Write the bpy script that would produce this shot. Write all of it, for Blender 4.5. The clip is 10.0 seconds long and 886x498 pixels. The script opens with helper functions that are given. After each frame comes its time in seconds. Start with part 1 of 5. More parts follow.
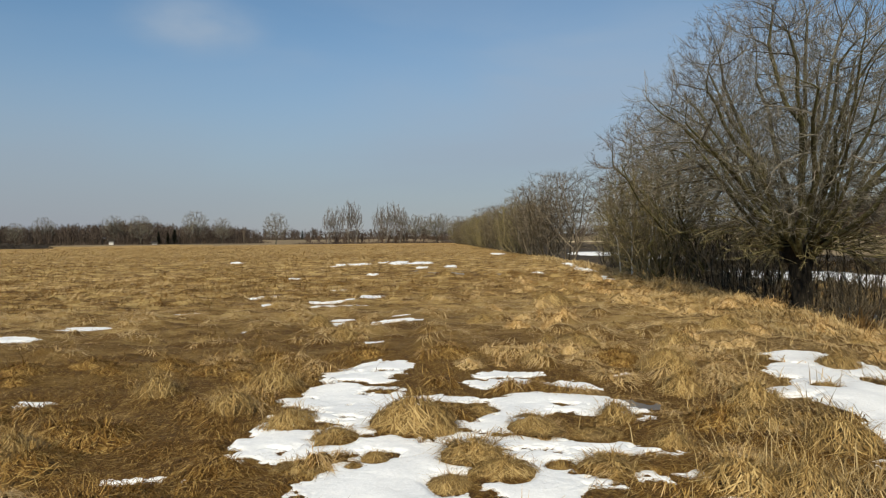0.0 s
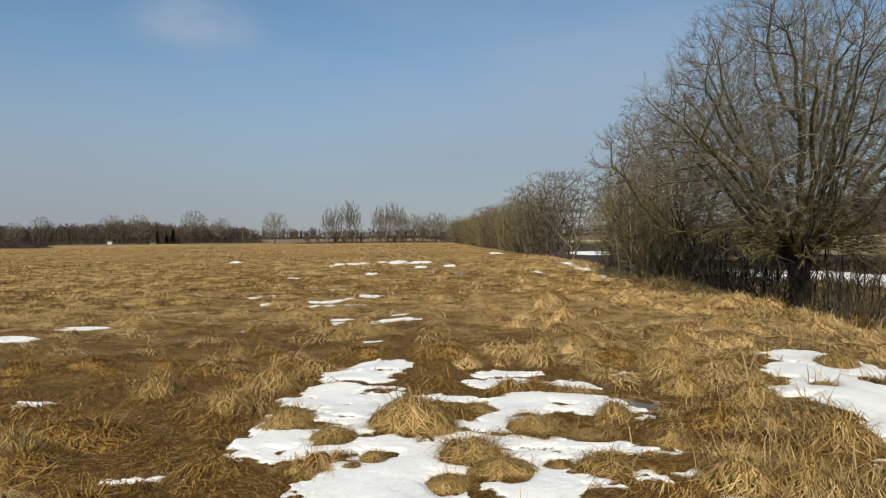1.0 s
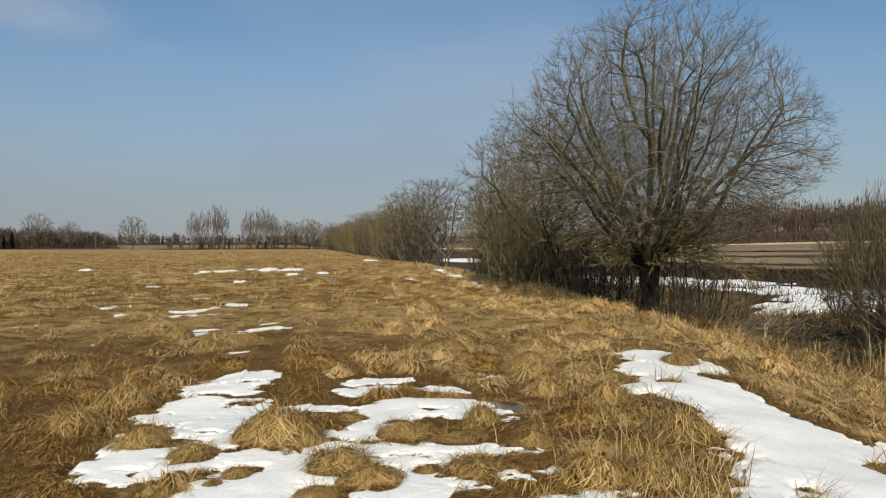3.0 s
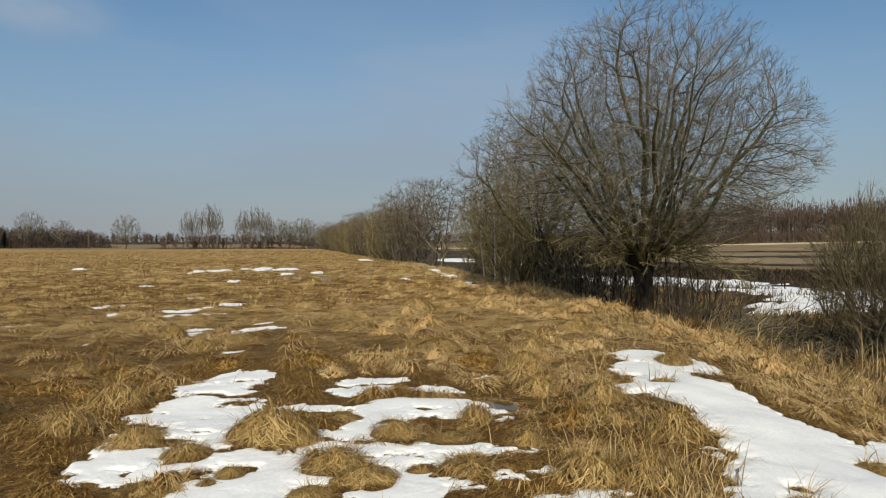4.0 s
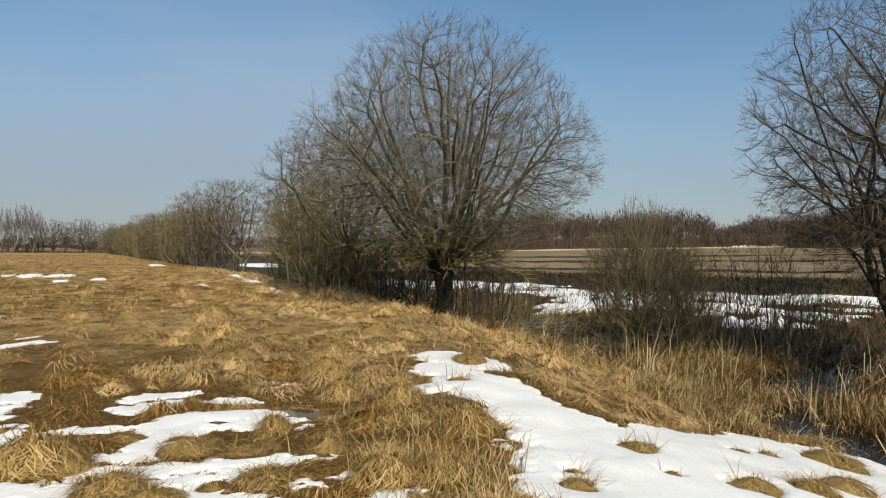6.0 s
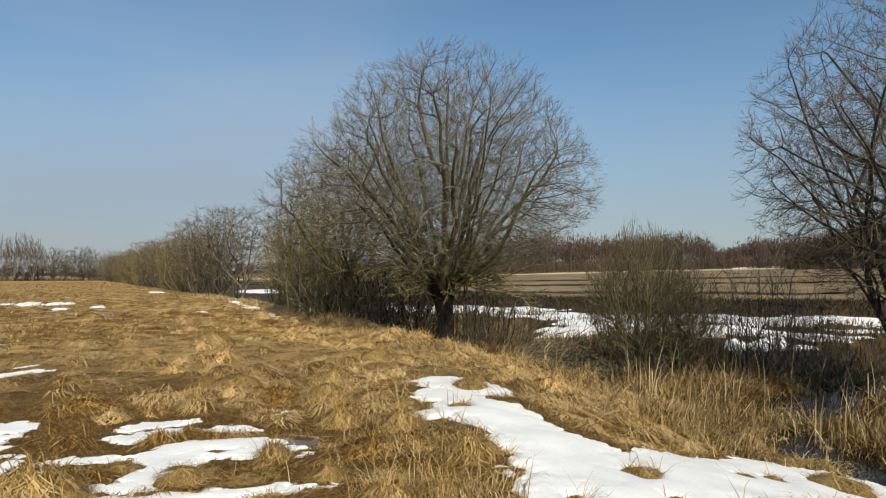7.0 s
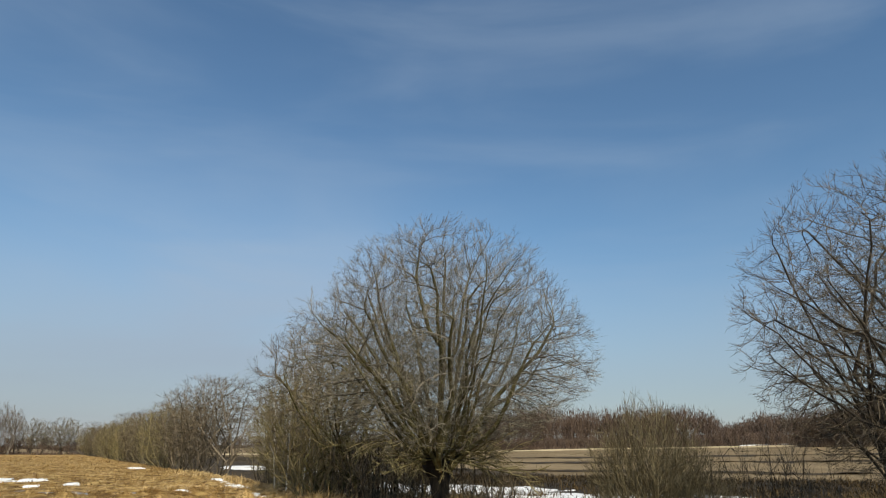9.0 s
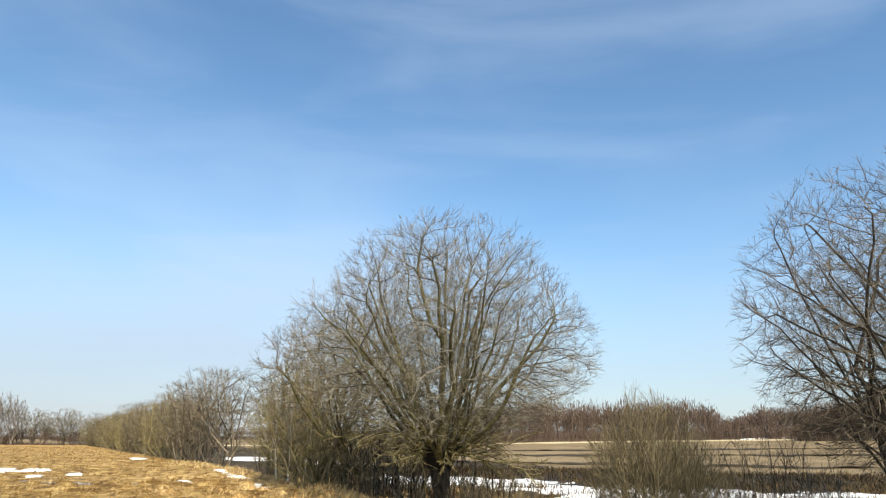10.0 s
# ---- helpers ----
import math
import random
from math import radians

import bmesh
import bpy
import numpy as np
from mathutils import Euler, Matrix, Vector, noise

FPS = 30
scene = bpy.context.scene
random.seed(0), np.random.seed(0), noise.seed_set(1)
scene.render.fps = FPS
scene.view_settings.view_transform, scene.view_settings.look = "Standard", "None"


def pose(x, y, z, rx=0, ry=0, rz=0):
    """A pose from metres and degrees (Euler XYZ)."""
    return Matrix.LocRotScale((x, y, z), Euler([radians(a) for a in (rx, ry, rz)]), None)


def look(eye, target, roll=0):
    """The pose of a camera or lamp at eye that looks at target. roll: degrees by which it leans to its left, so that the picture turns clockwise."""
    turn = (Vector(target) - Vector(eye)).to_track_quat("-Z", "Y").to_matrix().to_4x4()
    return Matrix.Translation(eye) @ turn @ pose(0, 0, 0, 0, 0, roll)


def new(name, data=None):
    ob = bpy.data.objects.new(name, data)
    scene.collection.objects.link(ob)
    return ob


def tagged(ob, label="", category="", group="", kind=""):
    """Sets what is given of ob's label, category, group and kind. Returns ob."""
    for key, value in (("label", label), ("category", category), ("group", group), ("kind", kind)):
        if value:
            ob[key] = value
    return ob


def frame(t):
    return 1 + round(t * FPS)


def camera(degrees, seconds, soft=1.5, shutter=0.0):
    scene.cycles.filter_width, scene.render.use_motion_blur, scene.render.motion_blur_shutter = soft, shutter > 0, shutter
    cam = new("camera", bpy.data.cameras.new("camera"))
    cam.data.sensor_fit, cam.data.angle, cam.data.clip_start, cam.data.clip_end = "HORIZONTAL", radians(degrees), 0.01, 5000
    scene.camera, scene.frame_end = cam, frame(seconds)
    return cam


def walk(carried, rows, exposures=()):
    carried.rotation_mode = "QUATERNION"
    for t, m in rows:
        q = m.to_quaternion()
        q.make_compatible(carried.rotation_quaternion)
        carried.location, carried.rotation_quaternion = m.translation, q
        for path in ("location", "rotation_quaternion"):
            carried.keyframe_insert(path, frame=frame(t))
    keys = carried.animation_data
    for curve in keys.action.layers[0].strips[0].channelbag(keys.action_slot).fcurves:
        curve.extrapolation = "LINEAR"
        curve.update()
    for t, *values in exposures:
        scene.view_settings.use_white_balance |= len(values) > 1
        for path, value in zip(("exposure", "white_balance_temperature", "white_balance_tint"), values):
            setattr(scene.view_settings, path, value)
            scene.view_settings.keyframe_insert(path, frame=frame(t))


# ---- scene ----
cam = camera(68.46, 10.0, soft=1.15)
# seconds, yaw, pitch, roll: somebody turns on the spot, the eye a little ahead of the body
TURNS = [
    (0.0, 0.00, -1.13, 0.46),
    (0.5, 0.05, -1.60, 0.46),
    (1.0, -0.10, -1.18, 0.46),
    (1.5, -0.15, -1.16, 0.33),
    (1.6, -0.27, -1.15, 0.36),
    (1.7, -1.51, -1.13, 0.40),
    (1.8, -4.58, -1.11, 0.43),
    (1.9, -6.92, -1.09, 0.47),
    (2.0, -8.90, -1.08, 0.50),
    (2.1, -10.35, -0.98, 0.43),
    (2.2, -10.63, -0.88, 0.34),
    (2.3, -10.86, -0.78, 0.27),
    (2.5, -10.89, -0.58, 0.11),
    (2.7, -10.94, -0.59, 0.09),
    (3.8, -11.51, -0.61, -0.01),
    (4.0, -11.55, -0.62, -0.03),
    (4.3, -11.57, -0.67, 0.08),
    (4.4, -12.07, -0.69, 0.12),
    (4.5, -15.10, -0.70, 0.16),
    (4.6, -19.10, -0.69, 0.16),
    (4.7, -22.35, -0.67, 0.17),
    (4.8, -25.03, -0.66, 0.17),
    (4.9, -26.22, -0.63, 0.18),
    (5.0, -27.39, -0.62, 0.18),
    (5.1, -27.99, -0.53, 0.06),
    (5.2, -28.29, -0.43, -0.07),
    (5.5, -28.38, -0.16, -0.43),
    (5.7, -28.38, -0.13, -0.43),
    (6.8, -28.39, 0.13, -0.13),
    (6.9, -28.39, 0.59, -0.03),
    (7.0, -28.39, 2.03, 0.12),
    (7.1, -28.81, 5.49, -0.03),
    (7.2, -28.81, 5.78, -0.13),
    (7.5, -28.82, 5.82, -0.17),
    (8.0, -28.66, 5.67, -0.15),
    (8.5, -28.62, 5.66, -0.15),
    (8.6, -28.64, 5.69, -0.14),
    (8.7, -28.66, 6.66, -0.14),
    (8.8, -28.67, 10.87, -0.17),
    (8.9, -28.71, 15.57, -0.21),
    (9.0, -28.73, 16.97, -0.23),
    (9.1, -28.72, 17.12, -0.31),
    (9.5, -28.61, 16.89, -0.51),
    (10.0, -28.66, 16.34, -0.49),
]
EYE, ARM = 1.6, 0.18
EXPOSURES = [(0.0, -0.22), (2.7, -0.24), (4.0, -0.32), (4.6, -0.32), (5.2, -0.16), (8.7, -0.1), (9.0, -0.06), (9.5, 0.55), (10.0, 0.68)]
walk(cam, [(t, pose(-math.sin(radians(a)) * ARM, (math.cos(radians(a)) - 1) * ARM, EYE, 90 + p, r, a)) for t, a, p, r in TURNS], EXPOSURES)

# ---------------------------------------------------------------- light
SUN_AZ, SUN_EL = 192.0, 40.0          # clockwise from straight ahead, above the horizon
world = bpy.data.worlds.new("spring_sky")
scene.world = world
world.use_nodes = True
wn, wl = world.node_tree.nodes, world.node_tree.links
wn.clear()
sky = wn.new("ShaderNodeTexSky")
sky.sky_type, sky.sun_disc = "NISHITA", False
sky.sun_elevation, sky.sun_rotation = radians(SUN_EL), radians(SUN_AZ)
sky.air_density, sky.dust_density, sky.ozone_density = 1.15, 0.1, 3.0
coord = wn.new("ShaderNodeTexCoord")
stretch = wn.new("ShaderNodeMapping")
stretch.inputs["Scale"].default_value = (1.1, 1.6, 5.5)
stretch.inputs["Rotation"].default_value = (0.0, 0.12, 0.5)
veil = wn.new("ShaderNodeTexNoise")
veil.inputs["Scale"].default_value, veil.inputs["Detail"].default_value, veil.inputs["Roughness"].default_value = 1.3, 5.0, 0.5
veil.inputs["Distortion"].default_value = 0.5
wisps = wn.new("ShaderNodeMapRange")
wisps.inputs["From Min"].default_value, wisps.inputs["From Max"].default_value = 0.38, 0.76
wisps.inputs["To Min"].default_value, wisps.inputs["To Max"].default_value = 0.0, 0.24
wisps.interpolation_type = "SMOOTHSTEP"
cloud = wn.new("ShaderNodeMix")
cloud.data_type = "RGBA"
cloud.inputs["B"].default_value = (4.1, 5.0, 6.1, 1)
back = wn.new("ShaderNodeBackground")
back.inputs["Strength"].default_value = 0.105
wout = wn.new("ShaderNodeOutputWorld")
wl.new(coord.outputs["Generated"], stretch.inputs["Vector"])
wl.new(stretch.outputs["Vector"], veil.inputs["Vector"])
wl.new(veil.outputs["Fac"], wisps.inputs["Value"])
# one small puff of cloud over the far meadow
puff_at = wn.new("ShaderNodeVectorMath")
puff_at.operation = "DISTANCE"
puff_map = wn.new("ShaderNodeMapping")
puff_map.inputs["Scale"].default_value = (1.0, 1.0, 2.2)
puff_at.inputs[1].default_value = (-0.335, 0.896, 0.292 * 2.2)
puff = wn.new("ShaderNodeMapRange")
puff.interpolation_type = "SMOOTHSTEP"
puff.inputs["From Min"].default_value, puff.inputs["From Max"].default_value = 0.02, 0.12
puff.inputs["To Min"].default_value, puff.inputs["To Max"].default_value = 0.85, 0.0
torn = wn.new("ShaderNodeTexNoise")
torn.inputs["Scale"].default_value, torn.inputs["Detail"].default_value = 14.0, 5.0
ragged_puff = wn.new("ShaderNodeMath")
ragged_puff.operation = "MULTIPLY"
both = wn.new("ShaderNodeMath")
both.operation = "ADD"
wl.new(coord.outputs["Generated"], puff_map.inputs["Vector"])
wl.new(puff_map.outputs["Vector"], puff_at.inputs[0])
wl.new(puff_at.outputs["Value"], puff.inputs["Value"])
wl.new(puff_map.outputs["Vector"], torn.inputs["Vector"])
wl.new(puff.outputs["Result"], ragged_puff.inputs[0])
wl.new(torn.outputs["Fac"], ragged_puff.inputs[1])
wl.new(wisps.outputs["Result"], both.inputs[0])
wl.new(ragged_puff.outputs[0], both.inputs[1])
sheet_map = wn.new("ShaderNodeMapping")
sheet_map.inputs["Scale"].default_value = (1.0, 1.0, 2.0)
sheet_at = wn.new("ShaderNodeVectorMath")
sheet_at.operation = "DISTANCE"
sheet_at.inputs[1].default_value = (0.16, 0.96, 0.20 * 2.0)
sheet = wn.new("ShaderNodeMapRange")
sheet.interpolation_type = "SMOOTHSTEP"
sheet.inputs["From Min"].default_value, sheet.inputs["From Max"].default_value = 0.05, 0.55
sheet.inputs["To Min"].default_value, sheet.inputs["To Max"].default_value = 0.6, 0.0
torn_sheet = wn.new("ShaderNodeMath")
torn_sheet.operation = "MULTIPLY"
whole = wn.new("ShaderNodeMath")
whole.operation = "ADD"
wl.new(coord.outputs["Generated"], sheet_map.inputs["Vector"])
wl.new(sheet_map.outputs["Vector"], sheet_at.inputs[0])
wl.new(sheet_at.outputs["Value"], sheet.inputs["Value"])
wl.new(sheet.outputs["Result"], torn_sheet.inputs[0])
wl.new(veil.outputs["Fac"], torn_sheet.inputs[1])
wl.new(torn_sheet.outputs[0], whole.inputs[0])
wl.new(both.outputs[0], whole.inputs[1])
wl.new(whole.outputs[0], cloud.inputs["Factor"])
clear = wn.new("ShaderNodeMix")
clear.data_type, clear.blend_type = "RGBA", "MULTIPLY"
clear.inputs["Factor"].default_value = 1.0
clear.inputs["B"].default_value = (0.87, 1.03, 1.07, 1)
wl.new(sky.outputs["Color"], clear.inputs["A"])
wl.new(clear.outputs["Result"], cloud.inputs["A"])
# grey spring haze towards the horizon
split = wn.new("ShaderNodeSeparateXYZ")
low = wn.new("ShaderNodeMapRange")
low.inputs["From Min"].default_value, low.inputs["From Max"].default_value = 0.0, 0.34
low.inputs["To Min"].default_value, low.inputs["To Max"].default_value = 0.9, 0.0
low.interpolation_type = "SMOOTHSTEP"
haze = wn.new("ShaderNodeMix")
haze.data_type = "RGBA"
haze.inputs["B"].default_value = (3.15, 3.4, 4.1, 1)
wl.new(coord.outputs["Generated"], split.inputs["Vector"])
wl.new(split.outputs["Z"], low.inputs["Value"])
# thicker on the side away from the woods
side = wn.new("ShaderNodeMapRange")
side.inputs["From Min"].default_value, side.inputs["From Max"].default_value = -0.5, 0.9
side.inputs["To Min"].default_value, side.inputs["To Max"].default_value = 1.0, 0.8
thick_haze = wn.new("ShaderNodeMath")
thick_haze.operation = "MULTIPLY"
wl.new(split.outputs["X"], side.inputs["Value"])
wl.new(low.outputs["Result"], thick_haze.inputs[0])
wl.new(side.outputs["Result"], thick_haze.inputs[1])
wl.new(thick_haze.outputs[0], haze.inputs["Factor"])
wl.new(cloud.outputs["Result"], haze.inputs["A"])
wl.new(haze.outputs["Result"], back.inputs["Color"])
wl.new(back.outputs["Background"], wout.inputs["Surface"])

sun_data = bpy.data.lights.new("sun", "SUN")
sun_data.energy, sun_data.angle, sun_data.color = 5.0, radians(0.5), (1.0, 0.89, 0.66)
sun = new("sun", sun_data)
sa, se = radians(SUN_AZ), radians(SUN_EL)
sun.matrix_world = look((60 * math.sin(sa) * math.cos(se), 60 * math.cos(sa) * math.cos(se), 60 * math.sin(se)), (0, 0, 0))


# ---------------------------------------------------------------- materials
def material(name, stops, scale=3.0, fine=40.0, rough=0.9, bump=0.3, bump_size=0.02, per_piece=0.0, stretch=(1, 1, 1), spec=0.3, between=None, fibre=0.0, share=0.5):
    """Colour stops mixed by two sizes of noise; per_piece adds a share of each loose piece's own random number."""
    m = bpy.data.materials.new(name)
    m.use_nodes = True
    n, l = m.node_tree.nodes, m.node_tree.links
    b = n["Principled BSDF"]
    b.inputs["Roughness"].default_value = rough
    b.inputs["Specular IOR Level"].default_value = spec
    co = n.new("ShaderNodeTexCoord")
    mp = n.new("ShaderNodeMapping")
    mp.inputs["Scale"].default_value = stretch
    l.new(co.outputs["Object"], mp.inputs["Vector"])
    big, small = n.new("ShaderNodeTexNoise"), n.new("ShaderNodeTexNoise")
    for t, s, d in ((big, scale, 4.0), (small, fine, 5.0)):
        t.inputs["Scale"].default_value, t.inputs["Detail"].default_value = s, d
        t.inputs["Roughness"].default_value = 0.62
        l.new(mp.outputs["Vector"], t.inputs["Vector"])
    small.inputs["Distortion"].default_value = fibre
    add = n.new("ShaderNodeMath")
    add.operation = "MULTIPLY_ADD"
    add.inputs[1].default_value = 1 - share
    l.new(big.outputs["Fac"], add.inputs[0])
    half = n.new("ShaderNodeMath")
    half.operation = "MULTIPLY"
    half.inputs[1].default_value = share
    l.new(small.outputs["Fac"], half.inputs[0])
    l.new(half.outputs[0], add.inputs[2])
    value = add.outputs[0]
    if per_piece:
        geo = n.new("ShaderNodeNewGeometry")
        mixed = n.new("ShaderNodeMix")
        mixed.inputs["Factor"].default_value = per_piece
        l.new(value, mixed.inputs["A"])
        l.new(geo.outputs["Random Per Island"], mixed.inputs["B"])
        value = mixed.outputs["Result"]
    ramp = n.new("ShaderNodeValToRGB")
    lo, hi = between or ((0.12, 0.88) if per_piece > 0.4 else (0.36, 0.64))
    els = ramp.color_ramp.elements
    while len(els) < len(stops):
        els.new(0.5)
    for i, c in enumerate(stops):
        els[i].position = lo + (hi - lo) * i / (len(stops) - 1)
        els[i].color = (*c, 1)
    l.new(value, ramp.inputs["Fac"])
    l.new(ramp.outputs["Color"], b.inputs["Base Color"])
    if bump:
        bp = n.new("ShaderNodeBump")
        bp.inputs["Strength"].default_value, bp.inputs["Distance"].default_value = bump, bump_size
        l.new(small.outputs["Fac"], bp.inputs["Height"])
        l.new(bp.outputs["Normal"], b.inputs["Normal"])
    return m


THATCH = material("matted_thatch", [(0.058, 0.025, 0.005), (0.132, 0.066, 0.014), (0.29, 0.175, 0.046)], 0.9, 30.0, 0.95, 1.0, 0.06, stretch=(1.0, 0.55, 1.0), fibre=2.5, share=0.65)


def paler_outwards(m, stops, near, far):
    """A second, paler set of colours that takes over outwards from the camera's spot."""
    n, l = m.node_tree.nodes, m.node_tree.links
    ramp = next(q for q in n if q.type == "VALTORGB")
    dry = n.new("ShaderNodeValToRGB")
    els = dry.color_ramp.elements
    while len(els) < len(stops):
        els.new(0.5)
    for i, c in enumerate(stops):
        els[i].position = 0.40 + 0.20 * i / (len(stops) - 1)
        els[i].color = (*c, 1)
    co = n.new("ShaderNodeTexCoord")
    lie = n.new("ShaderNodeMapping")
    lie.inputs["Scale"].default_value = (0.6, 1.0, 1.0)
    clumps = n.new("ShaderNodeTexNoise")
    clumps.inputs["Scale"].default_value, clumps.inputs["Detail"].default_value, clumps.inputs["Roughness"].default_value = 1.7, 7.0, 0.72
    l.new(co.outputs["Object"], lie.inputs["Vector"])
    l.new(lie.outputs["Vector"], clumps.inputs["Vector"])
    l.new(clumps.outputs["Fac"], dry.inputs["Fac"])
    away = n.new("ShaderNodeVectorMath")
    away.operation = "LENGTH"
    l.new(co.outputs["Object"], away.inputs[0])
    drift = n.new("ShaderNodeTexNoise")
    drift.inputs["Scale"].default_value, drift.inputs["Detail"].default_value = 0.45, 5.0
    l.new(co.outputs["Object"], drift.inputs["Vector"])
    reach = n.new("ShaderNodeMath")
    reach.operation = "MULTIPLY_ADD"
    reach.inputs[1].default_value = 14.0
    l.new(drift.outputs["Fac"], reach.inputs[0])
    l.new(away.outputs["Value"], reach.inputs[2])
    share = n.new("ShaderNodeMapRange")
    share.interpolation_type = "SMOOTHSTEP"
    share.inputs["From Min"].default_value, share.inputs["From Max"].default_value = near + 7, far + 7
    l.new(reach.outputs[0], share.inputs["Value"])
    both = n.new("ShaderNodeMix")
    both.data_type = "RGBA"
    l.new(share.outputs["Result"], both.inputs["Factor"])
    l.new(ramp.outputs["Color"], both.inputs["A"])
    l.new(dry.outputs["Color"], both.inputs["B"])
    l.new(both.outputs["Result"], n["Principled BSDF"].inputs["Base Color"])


paler_outwards(THATCH, [(0.15, 0.080, 0.021), (0.39, 0.24, 0.076), (0.64, 0.45, 0.175)], 5, 18)
OLIVE = material("yellow_olive_osier", [(0.085, 0.070, 0.030), (0.175, 0.146, 0.066), (0.29, 0.245, 0.12)], 0.8, 6.0, 0.85, 0.0, per_piece=0.4)
WHITEBARK = material("white_young_birch_bark", [(0.20, 0.185, 0.16), (0.62, 0.60, 0.55), (0.78, 0.76, 0.71)], 1.4, 12.0, 0.8, 0.2, 0.01, stretch=(1, 1, 3))
MARSH = material("marsh_soil", [(0.016, 0.011, 0.006), (0.045, 0.031, 0.015), (0.10, 0.07, 0.033)], 0.5, 12.0, 0.9, 0.8, 0.06)
MEADOW = material("far_meadow", [(0.122, 0.085, 0.042), (0.218, 0.158, 0.083), (0.311, 0.233, 0.13)], 0.06, 1.3, 0.95, 0.6, 0.1)
GRASS = material("dry_grass_blades", [(0.23, 0.124, 0.036), (0.41, 0.252, 0.09), (0.58, 0.395, 0.17), (0.715, 0.525, 0.295)], 2.4, 9.0, 0.7, 0.0, per_piece=0.40, spec=0.25, between=(0.28, 0.74))
BROWNGRASS = material("brown_flattened_blades", [(0.07, 0.031, 0.006), (0.165, 0.082, 0.015), (0.29, 0.165, 0.038), (0.51, 0.345, 0.12)], 1.1, 7.0, 0.75, 0.0, per_piece=0.7, spec=0.25, between=(0.14, 0.84))
PALEGRASS = material("pale_straw_grass", [(0.349, 0.214, 0.076), (0.563, 0.392, 0.17), (0.737, 0.564, 0.328)], 2.0, 9.0, 0.7, 0.0, per_piece=0.5, spec=0.25)
TUSSOCK = material("bleached_tussock_grass", [(0.13, 0.072, 0.02), (0.35, 0.225, 0.075), (0.60, 0.44, 0.195)], 2.0, 9.0, 0.65, 0.0, per_piece=0.6, spec=0.25)
REED = material("dead_reed", [(0.135, 0.082, 0.028), (0.335, 0.228, 0.092), (0.58, 0.44, 0.225)], 0.9, 6.0, 0.7, 0.0, per_piece=0.65, spec=0.25)
BROWNREED = material("rust_brown_sedge", [(0.05, 0.026, 0.009), (0.13, 0.072, 0.024), (0.27, 0.17, 0.065)], 0.9, 6.0, 0.75, 0.0, per_piece=0.6, spec=0.25)
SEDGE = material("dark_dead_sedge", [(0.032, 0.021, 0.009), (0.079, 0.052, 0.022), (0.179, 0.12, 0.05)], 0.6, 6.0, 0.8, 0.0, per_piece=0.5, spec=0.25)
STALK = material("pale_reed_stalk", [(0.20, 0.14, 0.07), (0.40, 0.30, 0.16), (0.62, 0.50, 0.31)], 0.9, 6.0, 0.6, 0.0, per_piece=0.65, spec=0.3)
STUBBLE = material("bleached_field_margin", [(0.42, 0.33, 0.18), (0.56, 0.46, 0.28), (0.68, 0.58, 0.38)], 0.05, 1.1, 0.95, 0.5, 0.1)
PEAT = material("peaty_mound_soil", [(0.09, 0.053, 0.018), (0.18, 0.115, 0.042), (0.30, 0.20, 0.08)], 5.0, 30.0, 0.95, 0.8, 0.03)
SNOW = material("old_spring_snow", [(0.78, 0.79, 0.80), (0.93, 0.93, 0.93)], 2.5, 35.0, 0.55, 0.5, 0.012, spec=0.4)
# near-black: moss and the limbs' shadow on the trunk put into one colour
BARK = material("shaded_willow_bark", [(0.006, 0.005, 0.004), (0.017, 0.014, 0.010), (0.042, 0.035, 0.025)], 3.0, 30.0, 0.95, 1.0, 0.03, stretch=(1, 1, 0.25))
LIMB = material("mossy_olive_limbs", [(0.028, 0.024, 0.011), (0.075, 0.067, 0.028), (0.17, 0.155, 0.065)], 1.2, 14.0, 0.9, 0.4, 0.01)
TWIG = material("grey_willow_twigs", [(0.066, 0.058, 0.042), (0.15, 0.134, 0.10), (0.295, 0.268, 0.21)], 0.8, 6.0, 0.85, 0.0, per_piece=0.4)
OSIER = material("olive_osier_shoots", [(0.064, 0.052, 0.029), (0.128, 0.106, 0.06), (0.22, 0.185, 0.113)], 0.8, 6.0, 0.85, 0.0, per_piece=0.4)
DARKBARK = material("dark_alder_bark", [(0.022, 0.018, 0.014), (0.058, 0.047, 0.036)], 2.0, 20.0, 0.95, 0.6, 0.02)
DARKTWIG = material("brown_alder_twigs", [(0.054, 0.044, 0.028), (0.118, 0.095, 0.064), (0.228, 0.187, 0.134)], 0.8, 6.0, 0.85, 0.0, per_piece=0.4)
SCRUB = material("dark_scrub_twigs", [(0.06, 0.047, 0.029), (0.135, 0.107, 0.066), (0.24, 0.195, 0.13)], 0.8, 6.0, 0.85, 0.0, per_piece=0.4)
BIRCHBARK = material("white_birch_bark", [(0.10, 0.09, 0.075), (0.30, 0.28, 0.24), (0.62, 0.60, 0.55)], 1.4, 9.0, 0.8, 0.2, 0.01, stretch=(1, 1, 3))
BIRCHTWIG = material("grey_birch_twigs", [(0.085, 0.074, 0.062), (0.155, 0.136, 0.115), (0.24, 0.212, 0.182)], 0.8, 6.0, 0.85, 0.0, per_piece=0.4)
WOODS = material("bare_wood_branches", [(0.074, 0.05, 0.038), (0.112, 0.079, 0.061), (0.159, 0.116, 0.091)], 0.04, 0.3, 0.95, 0.0, per_piece=0.15)
WETSOIL = material("wet_ploughed_soil", [(0.010, 0.007, 0.004), (0.026, 0.018, 0.009), (0.06, 0.042, 0.02)], 0.3, 6.0, 0.9, 0.6, 0.05)
